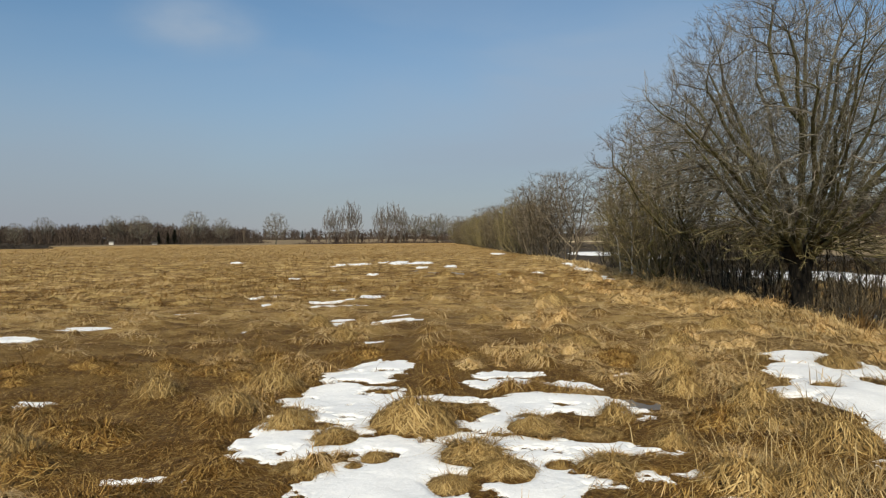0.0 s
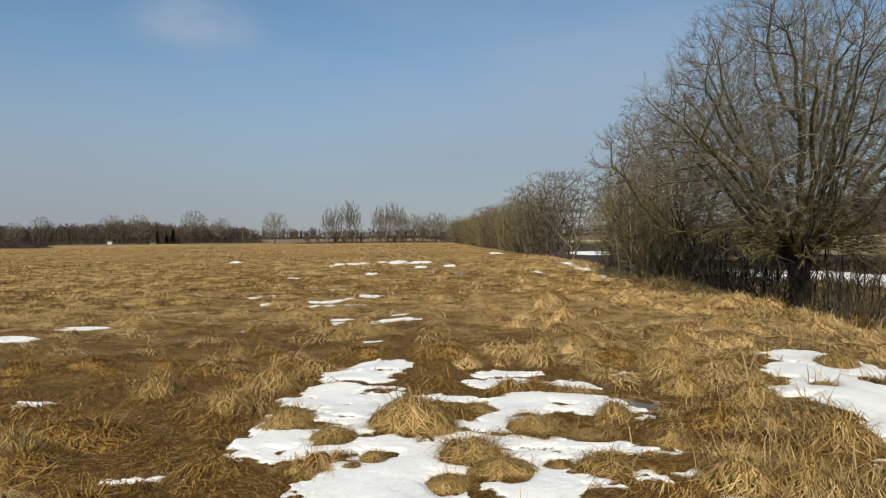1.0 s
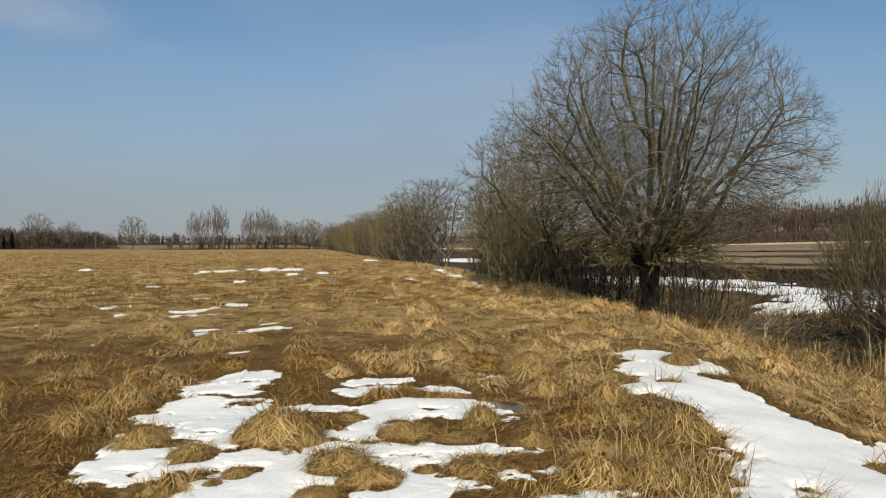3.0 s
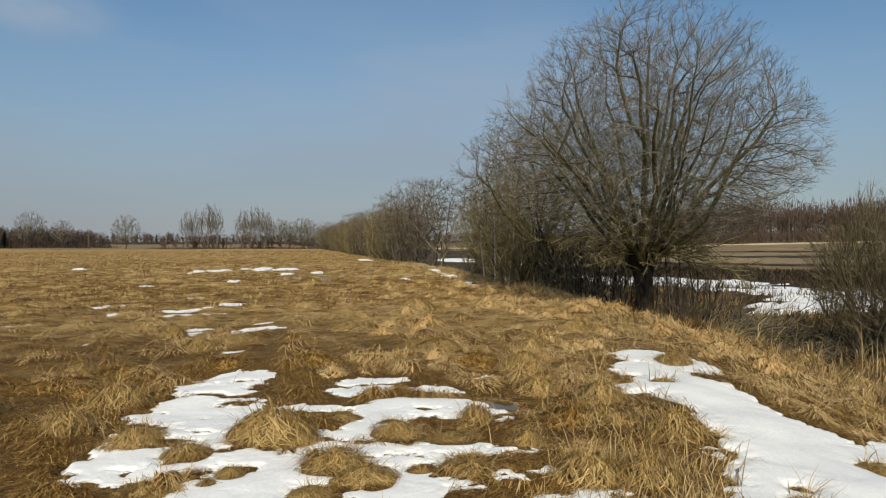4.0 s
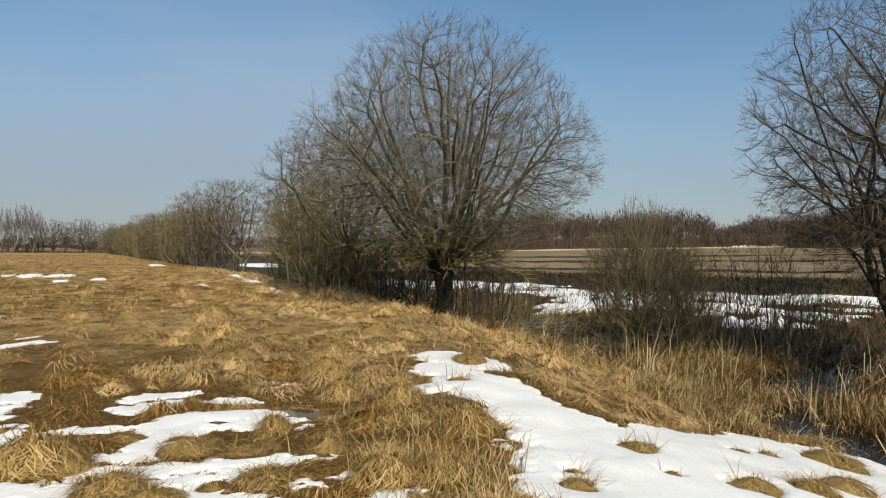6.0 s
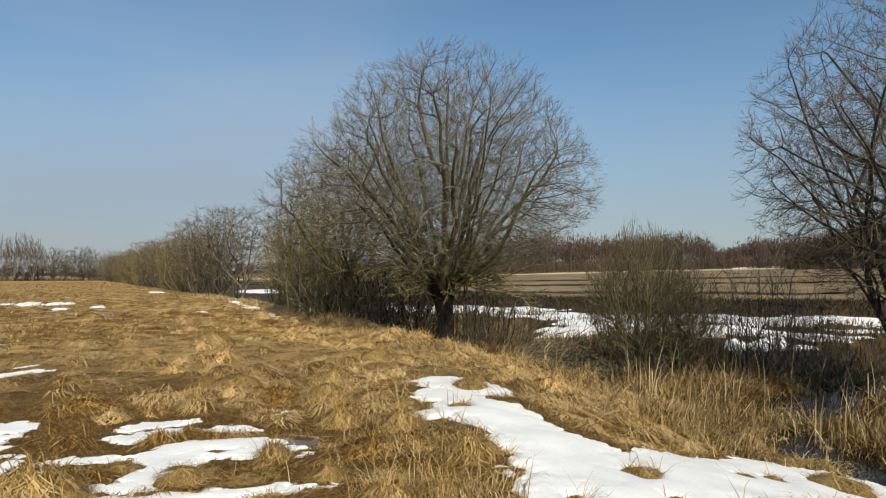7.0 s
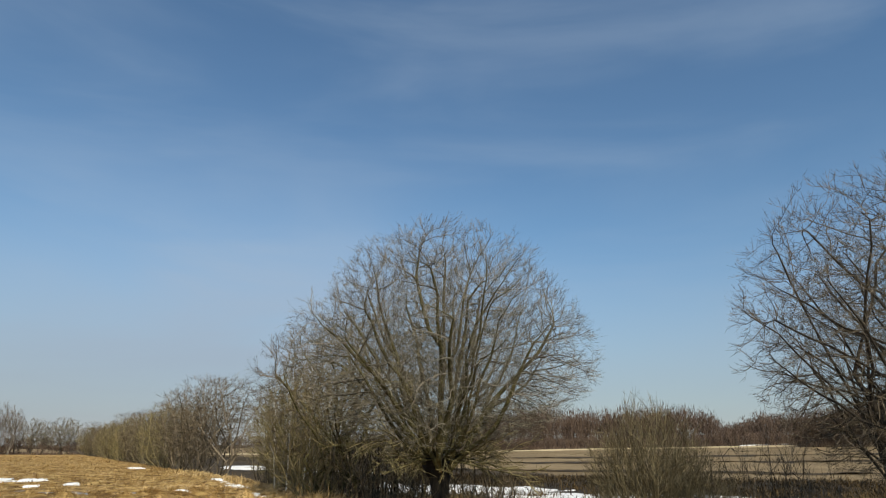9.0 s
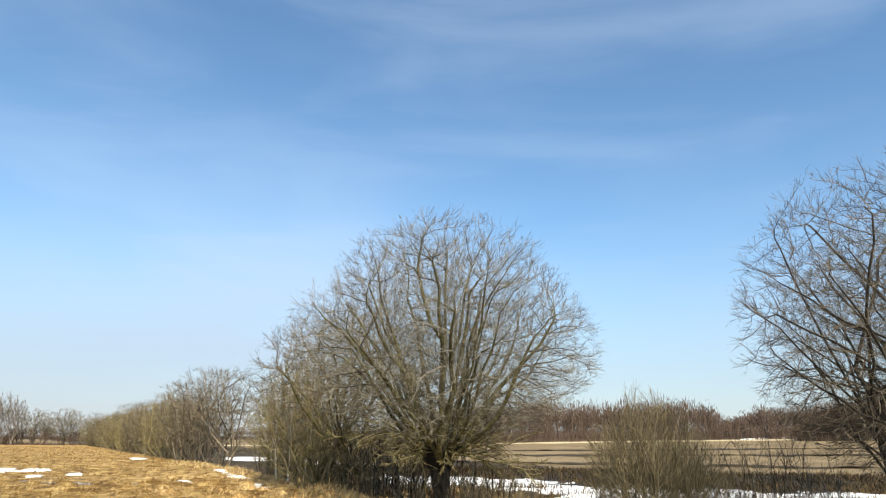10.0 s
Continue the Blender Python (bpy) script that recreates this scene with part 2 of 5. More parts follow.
RIGHTWOODS = material("brown_wood_branches", [(0.05, 0.035, 0.025), (0.077, 0.055, 0.04), (0.108, 0.081, 0.06)], 0.04, 0.3, 0.95, 0.0, per_piece=0.15)
DARKWOODS = material("dark_thicket_branches", [(0.04, 0.029, 0.023), (0.08, 0.06, 0.047), (0.14, 0.108, 0.085)], 0.03, 0.5, 0.95, 0.0, per_piece=0.35)
SPRUCE = material("dark_spruce_needles", [(0.012, 0.018, 0.010), (0.03, 0.042, 0.022)], 0.5, 6.0, 0.9, 0.0, per_piece=0.4)
PLASTER = material("white_lime_plaster", [(0.55, 0.53, 0.50), (0.78, 0.76, 0.73)], 1.0, 9.0, 0.9, 0.2, 0.01)
ROOFING = material("grey_roof_sheet", [(0.035, 0.03, 0.026), (0.08, 0.07, 0.06)], 1.0, 9.0, 0.8, 0.2, 0.01)
TIMBER = material("weathered_timber", [(0.07, 0.055, 0.04), (0.17, 0.14, 0.10)], 1.5, 20.0, 0.9, 0.4, 0.01)

WATER = bpy.data.materials.new("dark_ditch_water")
WATER.use_nodes = True
_b = WATER.node_tree.nodes["Principled BSDF"]
_b.inputs["Base Color"].default_value = (0.018, 0.017, 0.014, 1)
_b.inputs["Roughness"].default_value = 0.1
_b.inputs["Specular IOR Level"].default_value = 0.14
_w = WATER.node_tree.nodes.new("ShaderNodeTexNoise")
_w.inputs["Scale"].default_value, _w.inputs["Detail"].default_value = 6.0, 3.0
_p = WATER.node_tree.nodes.new("ShaderNodeBump")
_p.inputs["Strength"].default_value, _p.inputs["Distance"].default_value = 0.15, 0.01
WATER.node_tree.links.new(_w.outputs["Fac"], _p.inputs["Height"])
WATER.node_tree.links.new(_p.outputs["Normal"], _b.inputs["Normal"])


# ---------------------------------------------------------------- shapes of the land
rng = np.random.default_rng(7)
LATTICE = rng.random((256, 256))


def grain(x, y, size, shift=0.0):
    """Smooth noise from -1 to 1 over the plan."""
    u, v = np.asarray(x) / size + 91.3 + shift, np.asarray(y) / size + 47.7 + shift * 1.7
    i, j = np.floor(u).astype(int), np.floor(v).astype(int)
    a, b = u - i, v - j
    a, b = a * a * (3 - 2 * a), b * b * (3 - 2 * b)
    g = lambda p, q: LATTICE[p % 256, q % 256]
    return 2 * ((g(i, j) * (1 - a) + g(i + 1, j) * a) * (1 - b) + (g(i, j + 1) * (1 - a) + g(i + 1, j + 1) * a) * b) - 1


def ease(a, b, x):
    u = np.clip((np.asarray(x, float) - a) / (b - a), 0, 1)
    return u * u * (3 - 2 * u)


def bank(y):
    """Where the top of the bank ends, and how wide its slope is."""
    s, beyond = ease(2, 13, y), ease(16, 22, y)
    return 2.2 + 4.3 * s + 0.8 * beyond - 0.045 * np.maximum(0, np.asarray(y) - 45), 8.2 - 3.2 * s - 1.3 * beyond


def land(x, y, rough=True, calm=1.0):
    x, y = np.asarray(x, float), np.asarray(y, float)
    edge, wide = bank(y)
    d = x - edge - wide
    z = -1.3 * ease(0, 1, (x - edge) / wide) + 0.45 * ease(3.5, 8, d) + 3.9 * ease(28, 190, d)
    if rough:
        r = np.hypot(x, y)
        near = 1 - ease(30, 90, r)
        z = z + near * (0.04 * calm * grain(x, y, 0.5, 3) + 0.05 * grain(x, y, 1.3, 9)) + 0.06 * grain(x, y, 6, 5) * ease(6, 20, r)
    return z


WATER_Z = -1.12
POOLS = [(11.9, 7.8, 1.5, 0.9), (14.2, 8.6, 1.6, 0.8), (13.6, 12.9, 1.2, 1.0)]     # open water among the reeds


def in_pool(x, y):
    hit = np.zeros(np.shape(x), bool)
    for px, py, rx, ry in POOLS:
        hit |= np.hypot((x - px) / rx, (y - py) / ry) < 1 + 0.5 * grain(x, y, 0.6, 77)
    return hit


def mesh_of(name, verts, faces, mat, smooth=False):
    me = bpy.data.meshes.new(name)
    verts = np.asarray(verts, np.float32)
    me.vertices.add(len(verts))
    me.vertices.foreach_set("co", verts.ravel())
    faces = [np.asarray(f, np.int32) for f in (faces if isinstance(faces, list) else [faces]) if len(f)]
    count = sum(f.size for f in faces)
    me.loops.add(count)
    me.loops.foreach_set("vertex_index", np.concatenate([f.ravel() for f in faces]))
    sizes = np.concatenate([np.full(len(f), f.shape[1], np.int32) for f in faces])
    me.polygons.add(len(sizes))
    me.polygons.foreach_set("loop_start", np.concatenate([[0], np.cumsum(sizes)[:-1]]).astype(np.int32))
    me.polygons.foreach_set("loop_total", sizes)
    me.update(calc_edges=True)
    for m in mat if isinstance(mat, list) else [mat]:
        me.materials.append(m)
    me.polygons.foreach_set("use_smooth", np.full(len(sizes), smooth))
    return me


def empty(name, x, y, z, turn=0.0):
    ob = new(name)
    ob.matrix_basis = pose(x, y, z, 0, 0, turn)
    return ob


def child(name, me, parent, label=""):
    ob = new(name, me)
    ob.parent = parent
    return tagged(ob, label=label) if label else ob


# ---------------------------------------------------------------- where the snow lies
# grass mounds that stand in the snow: place and radius
SNOW_TUFTS = [(-0.26, 5.4, 0.34), (-0.86, 5.1, 0.2), (0.32, 5.95, 0.2), (0.73, 5.34, 0.22), (1.22, 5.28, 0.24), (0.2, 4.72, 0.25), (0.4, 4.42, 0.24), (-0.5, 4.6, 0.1), (-0.63, 4.46, 0.06), (-1.0, 4.4, 0.2), (0.8, 4.56, 0.1), (1.15, 4.5, 0.22), (0.05, 4.2, 0.18)]
BANK_TUFTS = [(3.92, 6.65, 0.15), (4.6, 7.6, 0.17), (4.27, 4.16, 0.19), (3.2, 3.7, 0.09), (3.0, 3.43, 0.13), (4.56, 3.23, 0.2), (4.0, 3.51, 0.08), (5.8, 4.31, 0.12), (6.25, 4.3, 0.13), (7.43, 4.31, 0.36), (5.2, 3.16, 0.2), (5.74, 3.22, 0.22)]
# rounds of snow: centre and half widths
NEAR_WEST = [(-0.8, 7.89, 0.36, 0.39), (-0.95, 7.39, 0.46, 0.34), (-1.11, 6.8, 0.27, 0.36), (-1.2, 6.33, 0.42, 0.22), (-0.75, 6.51, 0.32, 0.4), (-0.7, 6.09, 0.38, 0.31), (-0.43, 5.8, 0.3, 0.33), (-0.6, 5.46, 0.27, 0.22), (-0.12, 6.38, 0.36, 0.1), (-1.2, 5.7, 0.34, 0.11),
             (-1.42, 5.35, 0.17, 0.21), (-1.42, 5.02, 0.2, 0.24), (-1.2, 5.11, 0.27, 0.25), (-1.38, 4.8, 0.13, 0.1), (-0.89, 4.82, 0.28, 0.14), (-0.37, 4.92, 0.28, 0.17), (-0.1, 4.62, 0.2, 0.35), (-0.36, 4.42, 0.42, 0.24), (-0.47, 4.1, 0.45, 0.28), (-0.2, 3.75, 0.35, 0.3)]
WEST_GAPS = [(-0.72, 7.62, 0.2, 0.06), (-1.15, 7.08, 0.22, 0.05), (-1.45, 6.5, 0.2, 0.06), (-0.9, 6.22, 0.14, 0.05), (-0.6, 6.74, 0.28, 0.15), (-0.47, 7.34, 0.16, 0.19), (-1.27, 5.93, 0.17, 0.09), (-1.1, 5.42, 0.28, 0.13)]
NEAR_EAST = [(0.72, 7.58, 0.32, 0.2), (0.64, 7.08, 0.33, 0.22), (1.33, 6.92, 0.23, 0.18), (0.94, 6.16, 0.46, 0.34), (1.41, 6.18, 0.32, 0.22), (1.6, 5.95, 0.2, 0.1), (0.74, 5.8, 0.25, 0.28), (0.51, 5.5, 0.21, 0.24), (0.27, 5.38, 0.2, 0.15), (0.14, 5.1, 0.22, 0.11), (0.71, 5.03, 0.35, 0.14), (1.13, 4.96, 0.38, 0.14), (1.41, 4.84, 0.18, 0.1),
             (0.65, 4.72, 0.18, 0.14), (0.96, 4.74, 0.1, 0.1), (0.61, 4.44, 0.2, 0.14), (0.73, 4.23, 0.16, 0.2), (0.55, 4.05, 0.24, 0.24), (0.89, 4.25, 0.14, 0.07)]
EAST_SCRAPS = [(1.51, 4.37, 0.27, 0.13), (1.67, 4.72, 0.1, 0.06), (1.75, 5.68, 0.07, 0.11), (1.72, 3.84, 0.25, 0.18), (1.4, 3.89, 0.09, 0.06)]
EAST_GAPS = [(0.7, 7.34, 0.26, 0.05), (1.2, 6.05, 0.15, 0.06), (0.95, 4.86, 0.25, 0.035), (0.58, 6.68, 0.27, 0.12), (0.16, 5.24, 0.1, 0.09)]
BANK_SNOW = [(4.53, 8.05, 0.4, 0.55), (4.75, 7.5, 0.34, 0.5), (4.1, 7.25, 0.4, 0.5), (3.5, 6.42, 0.24, 0.16), (4.08, 6.35, 0.5, 0.65), (4.0, 5.65, 0.5, 0.75), (4.0, 5.0, 0.58, 0.8), (3.85, 4.35, 0.62, 0.75), (3.2, 3.75, 0.36, 0.6), (4.5, 4.25, 1.0, 0.62), (5.6, 4.35, 1.2, 0.6), (6.6, 4.5, 1.2, 0.62), (7.8, 4.7, 1.3, 0.7),
             (2.95, 3.2, 0.4, 0.55), (4.0, 3.3, 1.0, 0.75), (5.6, 3.4, 1.6, 0.9), (7.6, 3.9, 1.6, 0.9)]
FLOOD = [(19.5, 38.0, 2.0, 6.0), (21.5, 33.7, 2.2, 6.5), (23.5, 30.5, 2.6, 6.0), (25.0, 26.8, 3.2, 6.0), (17.63, 20.89, 1.3, 1.5), (18.0, 19.2, 0.7, 1.3), (27.0, 24.5, 3.2, 5.0), (28.5, 21.8, 3.5, 4.6), (30.0, 19.8, 3.6, 4.2), (32.5, 19.6, 2.4, 2.2), (22.0, 17.2, 2.0, 2.6), (20.2, 13.9, 1.6, 1.6), (23.0, 14.2, 1.8, 1.4),
         (28.15, 15.9, 1.6, 1.2), (21.5, 22.5, 2.4, 3.0)]
SCRAPS = [(-4.59, 17.07, 0.26, 0.5), (-4.8, 16.5, 0.15, 0.25), (-2.84, 15.68, 0.34, 0.4), (-2.84, 14.76, 0.24, 0.3), (-2.24, 14.75, 0.3, 0.35), (-3.11, 19.0, 0.16, 0.7), (-2.14, 12.37, 0.28, 0.25), (-2.0, 12.85, 0.13, 0.2), (-0.86, 12.35, 0.38, 0.25), (-0.83, 12.95, 0.13, 0.22), (-1.85, 16.67, 0.26, 0.5),
          (-2.29, 16.07, 0.12, 0.25), (-5.29, 13.47, 0.14, 0.25), (-6.22, 15.87, 0.12, 0.25), (-3.38, 11.15, 0.13, 0.12), (-3.97, 14.98, 0.16, 0.2), (1.98, 7.35, 0.1, 0.1), (-1.1, 10.03, 0.13, 0.1), (-6.89, 10.21, 0.25, 0.42), (-6.47, 11.62, 0.28, 0.36), (-3.99, 6.21, 0.11, 0.17), (-2.05, 4.33, 0.13, 0.06), (-1.74, 4.26, 0.1, 0.05)]
FAR_SCRAPS = [(-4.96, 37.65, 0.45, 2.2), (-5.77, 36.29, 0.25, 1.2), (-2.69, 39.0, 0.38, 3.6), (-1.36, 38.5, 0.6, 3.6), (-1.12, 31.94, 0.24, 1.6), (-12.59, 39.67, 0.34, 1.4), (-2.96, 26.17, 0.32, 0.6), (-5.82, 25.11, 0.16, 0.5), (0.36, 33.88, 0.26, 1.4), (4.6, 57.0, 0.5, 3.4), (6.6, 34.0, 0.16, 3.4), (6.4, 29.4, 0.2, 2.2), (5.9, 24.2, 0.26, 1.0), (3.85, 26.72, 0.18, 0.6), (-3.79, 39.51, 0.2, 1.4)]
PATCHES = []          # rounds, gaps, size of the ragged edge, spacing, thickness, label, bounds


def lay_snow(blobs, gaps, size, step, thick, label):
    b = np.array(blobs)
    pad = 0.25 * size + 0.1
    PATCHES.append((blobs, gaps, size, step, thick, label, (b[:, 0] - b[:, 2]).min() - pad, (b[:, 0] + b[:, 2]).max() + pad, (b[:, 1] - b[:, 3]).min() - pad, (b[:, 1] + b[:, 3]).max() + pad))


lay_snow(NEAR_WEST, WEST_GAPS, 1.0, 0.014, 0.009, "thin sheet of melting white snow around grass tussocks")
lay_snow(NEAR_EAST, EAST_GAPS, 1.0, 0.014, 0.009, "ragged thin melting snow between brown grass mounds")
lay_snow(BANK_SNOW, (), 1.2, 0.03, 0.022, "thicker smooth snow drift on the slope towards the ditch")
lay_snow(FLOOD, (), 7.0, 0.17, 0.08, "broad sheet of snow lying on the wet flood meadow")
lay_snow([(155.0, 115.0, 7.0, 2.4), (161.0, 111.0, 5.0, 2.0)], (), 6.0, 0.6, 0.3, "thin far strip of snow before the woodland")
lay_snow([(19.5, 84.0, 2.6, 8.0), (24.0, 64.0, 3.5, 8.0), (22.0, 76.0, 2.0, 5.0)], (), 9.0, 0.4, 0.12, "distant snow lying beyond the ditch")
for bx, by, rx, ry in EAST_SCRAPS + SCRAPS:
    lay_snow([(bx, by, rx, ry * 0.5), (bx + rx * 0.8, by + ry * 0.4, rx * 0.5, ry * 0.25), (bx - rx * 0.5, by - ry * 0.5, rx * 0.6, ry * 0.2)], (), min(1.3, 0.35 + 3 * ry), min(0.03, ry * 0.2), 0.008, "small leftover scrap of snow in dry grass")
for bx, by, rx, ry in FAR_SCRAPS:
    lay_snow([(bx, by, rx, ry * 0.6), (bx + rx * 0.7, by + ry * 0.3, rx * 0.5, ry * 0.3)], (), 3.0, 0.08, 0.05, "small leftover scrap of snow in dry grass")


def snow_value(x, y, blobs, gaps, size):
    """Metres inside the edge of the snow: melted-together rounds, thawed back round mounds and gaps, with a ragged rim."""
    s = np.full(np.shape(x), -9.0)
    for bx, by, rx, ry in blobs:
        s = np.maximum(s, (1 - np.hypot((x - bx) / rx, (y - by) / ry)) * min(rx, ry))
    for bx, by, rx, ry in gaps:
        s = np.minimum(s, (np.hypot((x - bx) / rx, (y - by) / ry) - 1) * min(rx, ry))
    s = s + size * ((0.016 if len(blobs) > 8 else -0.026) + 0.032 * grain(x, y, 0.36 * size, 1) + 0.06 * grain(x, y * 1.4, 0.17 * size, 2) + 0.06 * grain(x, y * 1.6, 0.08 * size, 6) + 0.035 * grain(x, y * 1.5, 0.038 * size, 7))
    if len(blobs) > 8 and size < 2:
        for tx, ty, tr in SNOW_TUFTS + BANK_TUFTS:
            s = np.minimum(s, np.hypot(x - tx, y - ty) - tr * (0.97 + 0.25 * grain(x, y, 0.12, 3)))
    if size > 5 and blobs[0][1] < 50:
        # wet streaks where the sheet has thawed through, most of them towards the water
        u, t = 0.766 * x + 0.643 * y, 0.643 * x - 0.766 * y
        thaw = grain(u, t * 0.3, 0.9, 66) + 0.6 * grain(u, t * 0.4, 0.4, 67)
        s = s - 2.6 * ease(0.45 - 0.55 * ease(0, 8, t) * (1 - ease(31, 37, u)) - 0.35 * (1 - ease(24, 29, u)), 0.75, thaw)
    return s


def snow_depth(x, y):
    """The same for all the patches together, as a share of each one's size; below zero on bare ground."""
    x, y = np.atleast_1d(np.asarray(x, float)), np.atleast_1d(np.asarray(y, float))
    best = np.full(x.shape, -1.0)
    for blobs, gaps, size, _, _, _, x0, x1, y0, y1 in PATCHES:
        m = (x > x0) & (x < x1) & (y > y0) & (y < y1)
        if m.any():
            best[m] = np.maximum(best[m], snow_value(x[m], y[m], blobs, gaps, size) / size)
    return best


def snow_at(x, y):
    return snow_depth(x, y) > -0.006


CELLS = np.random.default_rng(19).random((128, 128, 4))


def hummock(x, y, size=0.54):
    """Low rounded clumps of old grass, 0 between them and up to 1 on top."""
    u, v = np.asarray(x) / size + 0.25 * grain(x, y, 0.3, 12), np.asarray(y) / size + 0.25 * grain(x, y, 0.3, 13)
    i0, j0 = np.floor(u).astype(int), np.floor(v).astype(int)
    best = np.zeros(np.shape(u))
    for di in (-1, 0, 1):
        for dj in (-1, 0, 1):
            i, j = i0 + di, j0 + dj
            c = CELLS[i % 128, j % 128]
            q = np.hypot(u - i - 0.1 - 0.8 * c[..., 0], v - j - 0.1 - 0.8 * c[..., 1]) / (0.24 + 0.42 * c[..., 2] ** 1.5)
            best = np.maximum(best, (0.15 + 0.85 * c[..., 3] ** 1.6) * np.clip(1.15 * (1 - q * q), 0, 1) ** 0.8)
    return best


def turf(x, y):
    """The ground with its clumps of grass; calm and a little lower under snow."""
    x, y = np.atleast_1d(np.asarray(x, float)), np.atleast_1d(np.asarray(y, float))
    deep = snow_depth(x, y)
    cover, calm = ease(-0.06, 0.0, deep), ease(-0.24, -0.02, deep)
    edge, wide = bank(y)
    r = np.hypot(x, y)
    tall = (0.085 + 0.05 * grain(x, y, 2.4, 15) + 0.04 * ease(-2, 3, x - 0.05 * y) * ease(6, 10, y)) * (1 - ease(35, 60, r)) * (1 - calm) * (1 - 0.7 * ease(0.7, 1.1, (x - edge) / wide))
    return land(x, y, calm=1 - 0.55 * cover) - 0.012 * cover + tall * hummock(x, y)


# ---------------------------------------------------------------- ground
def build_ground():
    radii = np.concatenate([[0.0], np.geomspace(1.2, 60, 380), np.geomspace(62.5, 4200, 70)])
    ang = np.radians(np.concatenate([np.arange(-46, 76, 0.5), np.arange(76, 314, 4.0)]))
    n = len(ang)
    rr, aa = np.meshgrid(radii[1:], ang, indexing="ij")
    x, y = rr * np.sin(aa), rr * np.cos(aa)
    verts = np.concatenate([[[0, 0, float(land(0, 0))]], np.stack([x, y, turf(x.ravel(), y.ravel()).reshape(x.shape)], -1).reshape(-1, 3)])
    k = len(radii) - 1
    i, j = np.meshgrid(np.arange(k - 1), np.arange(n), indexing="ij")
    q = lambda a, b: 1 + a * n + b % n
    quads = np.stack([q(i, j), q(i, j + 1), q(i + 1, j + 1), q(i + 1, j)], -1).reshape(-1, 4)[:, ::-1]
    fan = np.stack([np.zeros(n, int), q(0, np.arange(n) + 1), q(0, np.arange(n))], -1)[:, ::-1]
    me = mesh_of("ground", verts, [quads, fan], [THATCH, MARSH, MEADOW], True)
    c = verts[quads].mean(1)
    edge, wide = bank(c[:, 1])
    d = c[:, 0] - edge - wide + 0.8 * grain(c[:, 0], c[:, 1], 2.0, 4)
    r = np.hypot(c[:, 0], c[:, 1])
    slot = np.where(d > -0.6, 1, 0)
    slot = np.where((d > 34 + 5 * grain(c[:, 0], c[:, 1], 9, 2)), 2, slot)
    slot = np.where((r > 160 + 15 * grain(c[:, 0], c[:, 1], 20, 2)) & (d < 0), 2, slot)
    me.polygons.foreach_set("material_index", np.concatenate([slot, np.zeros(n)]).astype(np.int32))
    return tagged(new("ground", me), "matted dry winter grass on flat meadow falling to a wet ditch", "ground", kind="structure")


build_ground()


def build_water():
    y = np.linspace(-30, 26, 57)
    edge, wide = bank(y)
    foot = edge + wide
    verts, faces = [], []
    for i, (f, yy) in enumerate(zip(foot, y)):
        verts += [(f - 1.6, yy, WATER_Z), (f + 5.8, yy, WATER_Z)]
        if i:
            faces.append((2 * i - 2, 2 * i - 1, 2 * i + 1, 2 * i))
    return tagged(new("water", mesh_of("water", verts, np.array(faces), WATER)), "dark still water in the ditch among reeds", "water", kind="structure")


build_water()


# ---------------------------------------------------------------- snow
def snow_patch(blobs, gaps, size, step, thick, label, x0, x1, y0, y1):
    nx, ny = int((x1 - x0) / step) + 2, int((y1 - y0) / step) + 2
    x, y = np.meshgrid(np.linspace(x0, x1, nx), np.linspace(y0, y1, ny), indexing="ij")
    s = snow_value(x, y, blobs, gaps, size) / size
    wide = 1.2 * step / size
    z = land(x, y, calm=0.45) + thick * (1.7 * ease(-wide, wide, s) - 0.9) + thick * 0.6 * ease(0.02, 0.2, s) + (0.006 * grain(x, y, 0.22, 8) + 0.017 * size * grain(x * 0.6, y, 0.45 * size, 9)) * ease(0, 0.06, s)
    idx = np.arange(nx * ny).reshape(nx, ny)
    quads = np.stack([idx[:-1, :-1], idx[1:, :-1], idx[1:, 1:], idx[:-1, 1:]], -1).reshape(-1, 4)
    quads = quads[(s.ravel()[quads] > -wide).any(1)]
    verts = np.stack([x.ravel(), y.ravel(), z.ravel()], -1)
    # each sheet that lies apart from the others is a patch of its own
    mark = np.arange(nx * ny)
    while True:
        least = mark[quads].min(1)
        fresh = mark.copy()
        np.minimum.at(fresh, quads.ravel(), np.repeat(least, 4))
        fresh = fresh[fresh]
        if (fresh == mark).all():
            break
        mark = fresh
    piece = mark[quads[:, 0]]
    for k in np.unique(piece):
        part_quads = quads[piece == k]
        if len(part_quads) < 14:
            continue
        used, inverse = np.unique(part_quads, return_inverse=True)
        ob = new("snow_patch", mesh_of("snow_patch", verts[used], inverse.reshape(-1, 4), SNOW, True))
        tagged(ob, label, "snow patch", "melting snow patches")


for place in PATCHES:
    snow_patch(*place)


ICE = bpy.data.materials.new("grey_meltwater_ice")
ICE.use_nodes = True
_b = ICE.node_tree.nodes["Principled BSDF"]
_b.inputs["Base Color"].default_value = (0.13, 0.12, 0.115, 1)
_b.inputs["Roughness"].default_value = 0.35
_b.inputs["Specular IOR Level"].default_value = 0.3


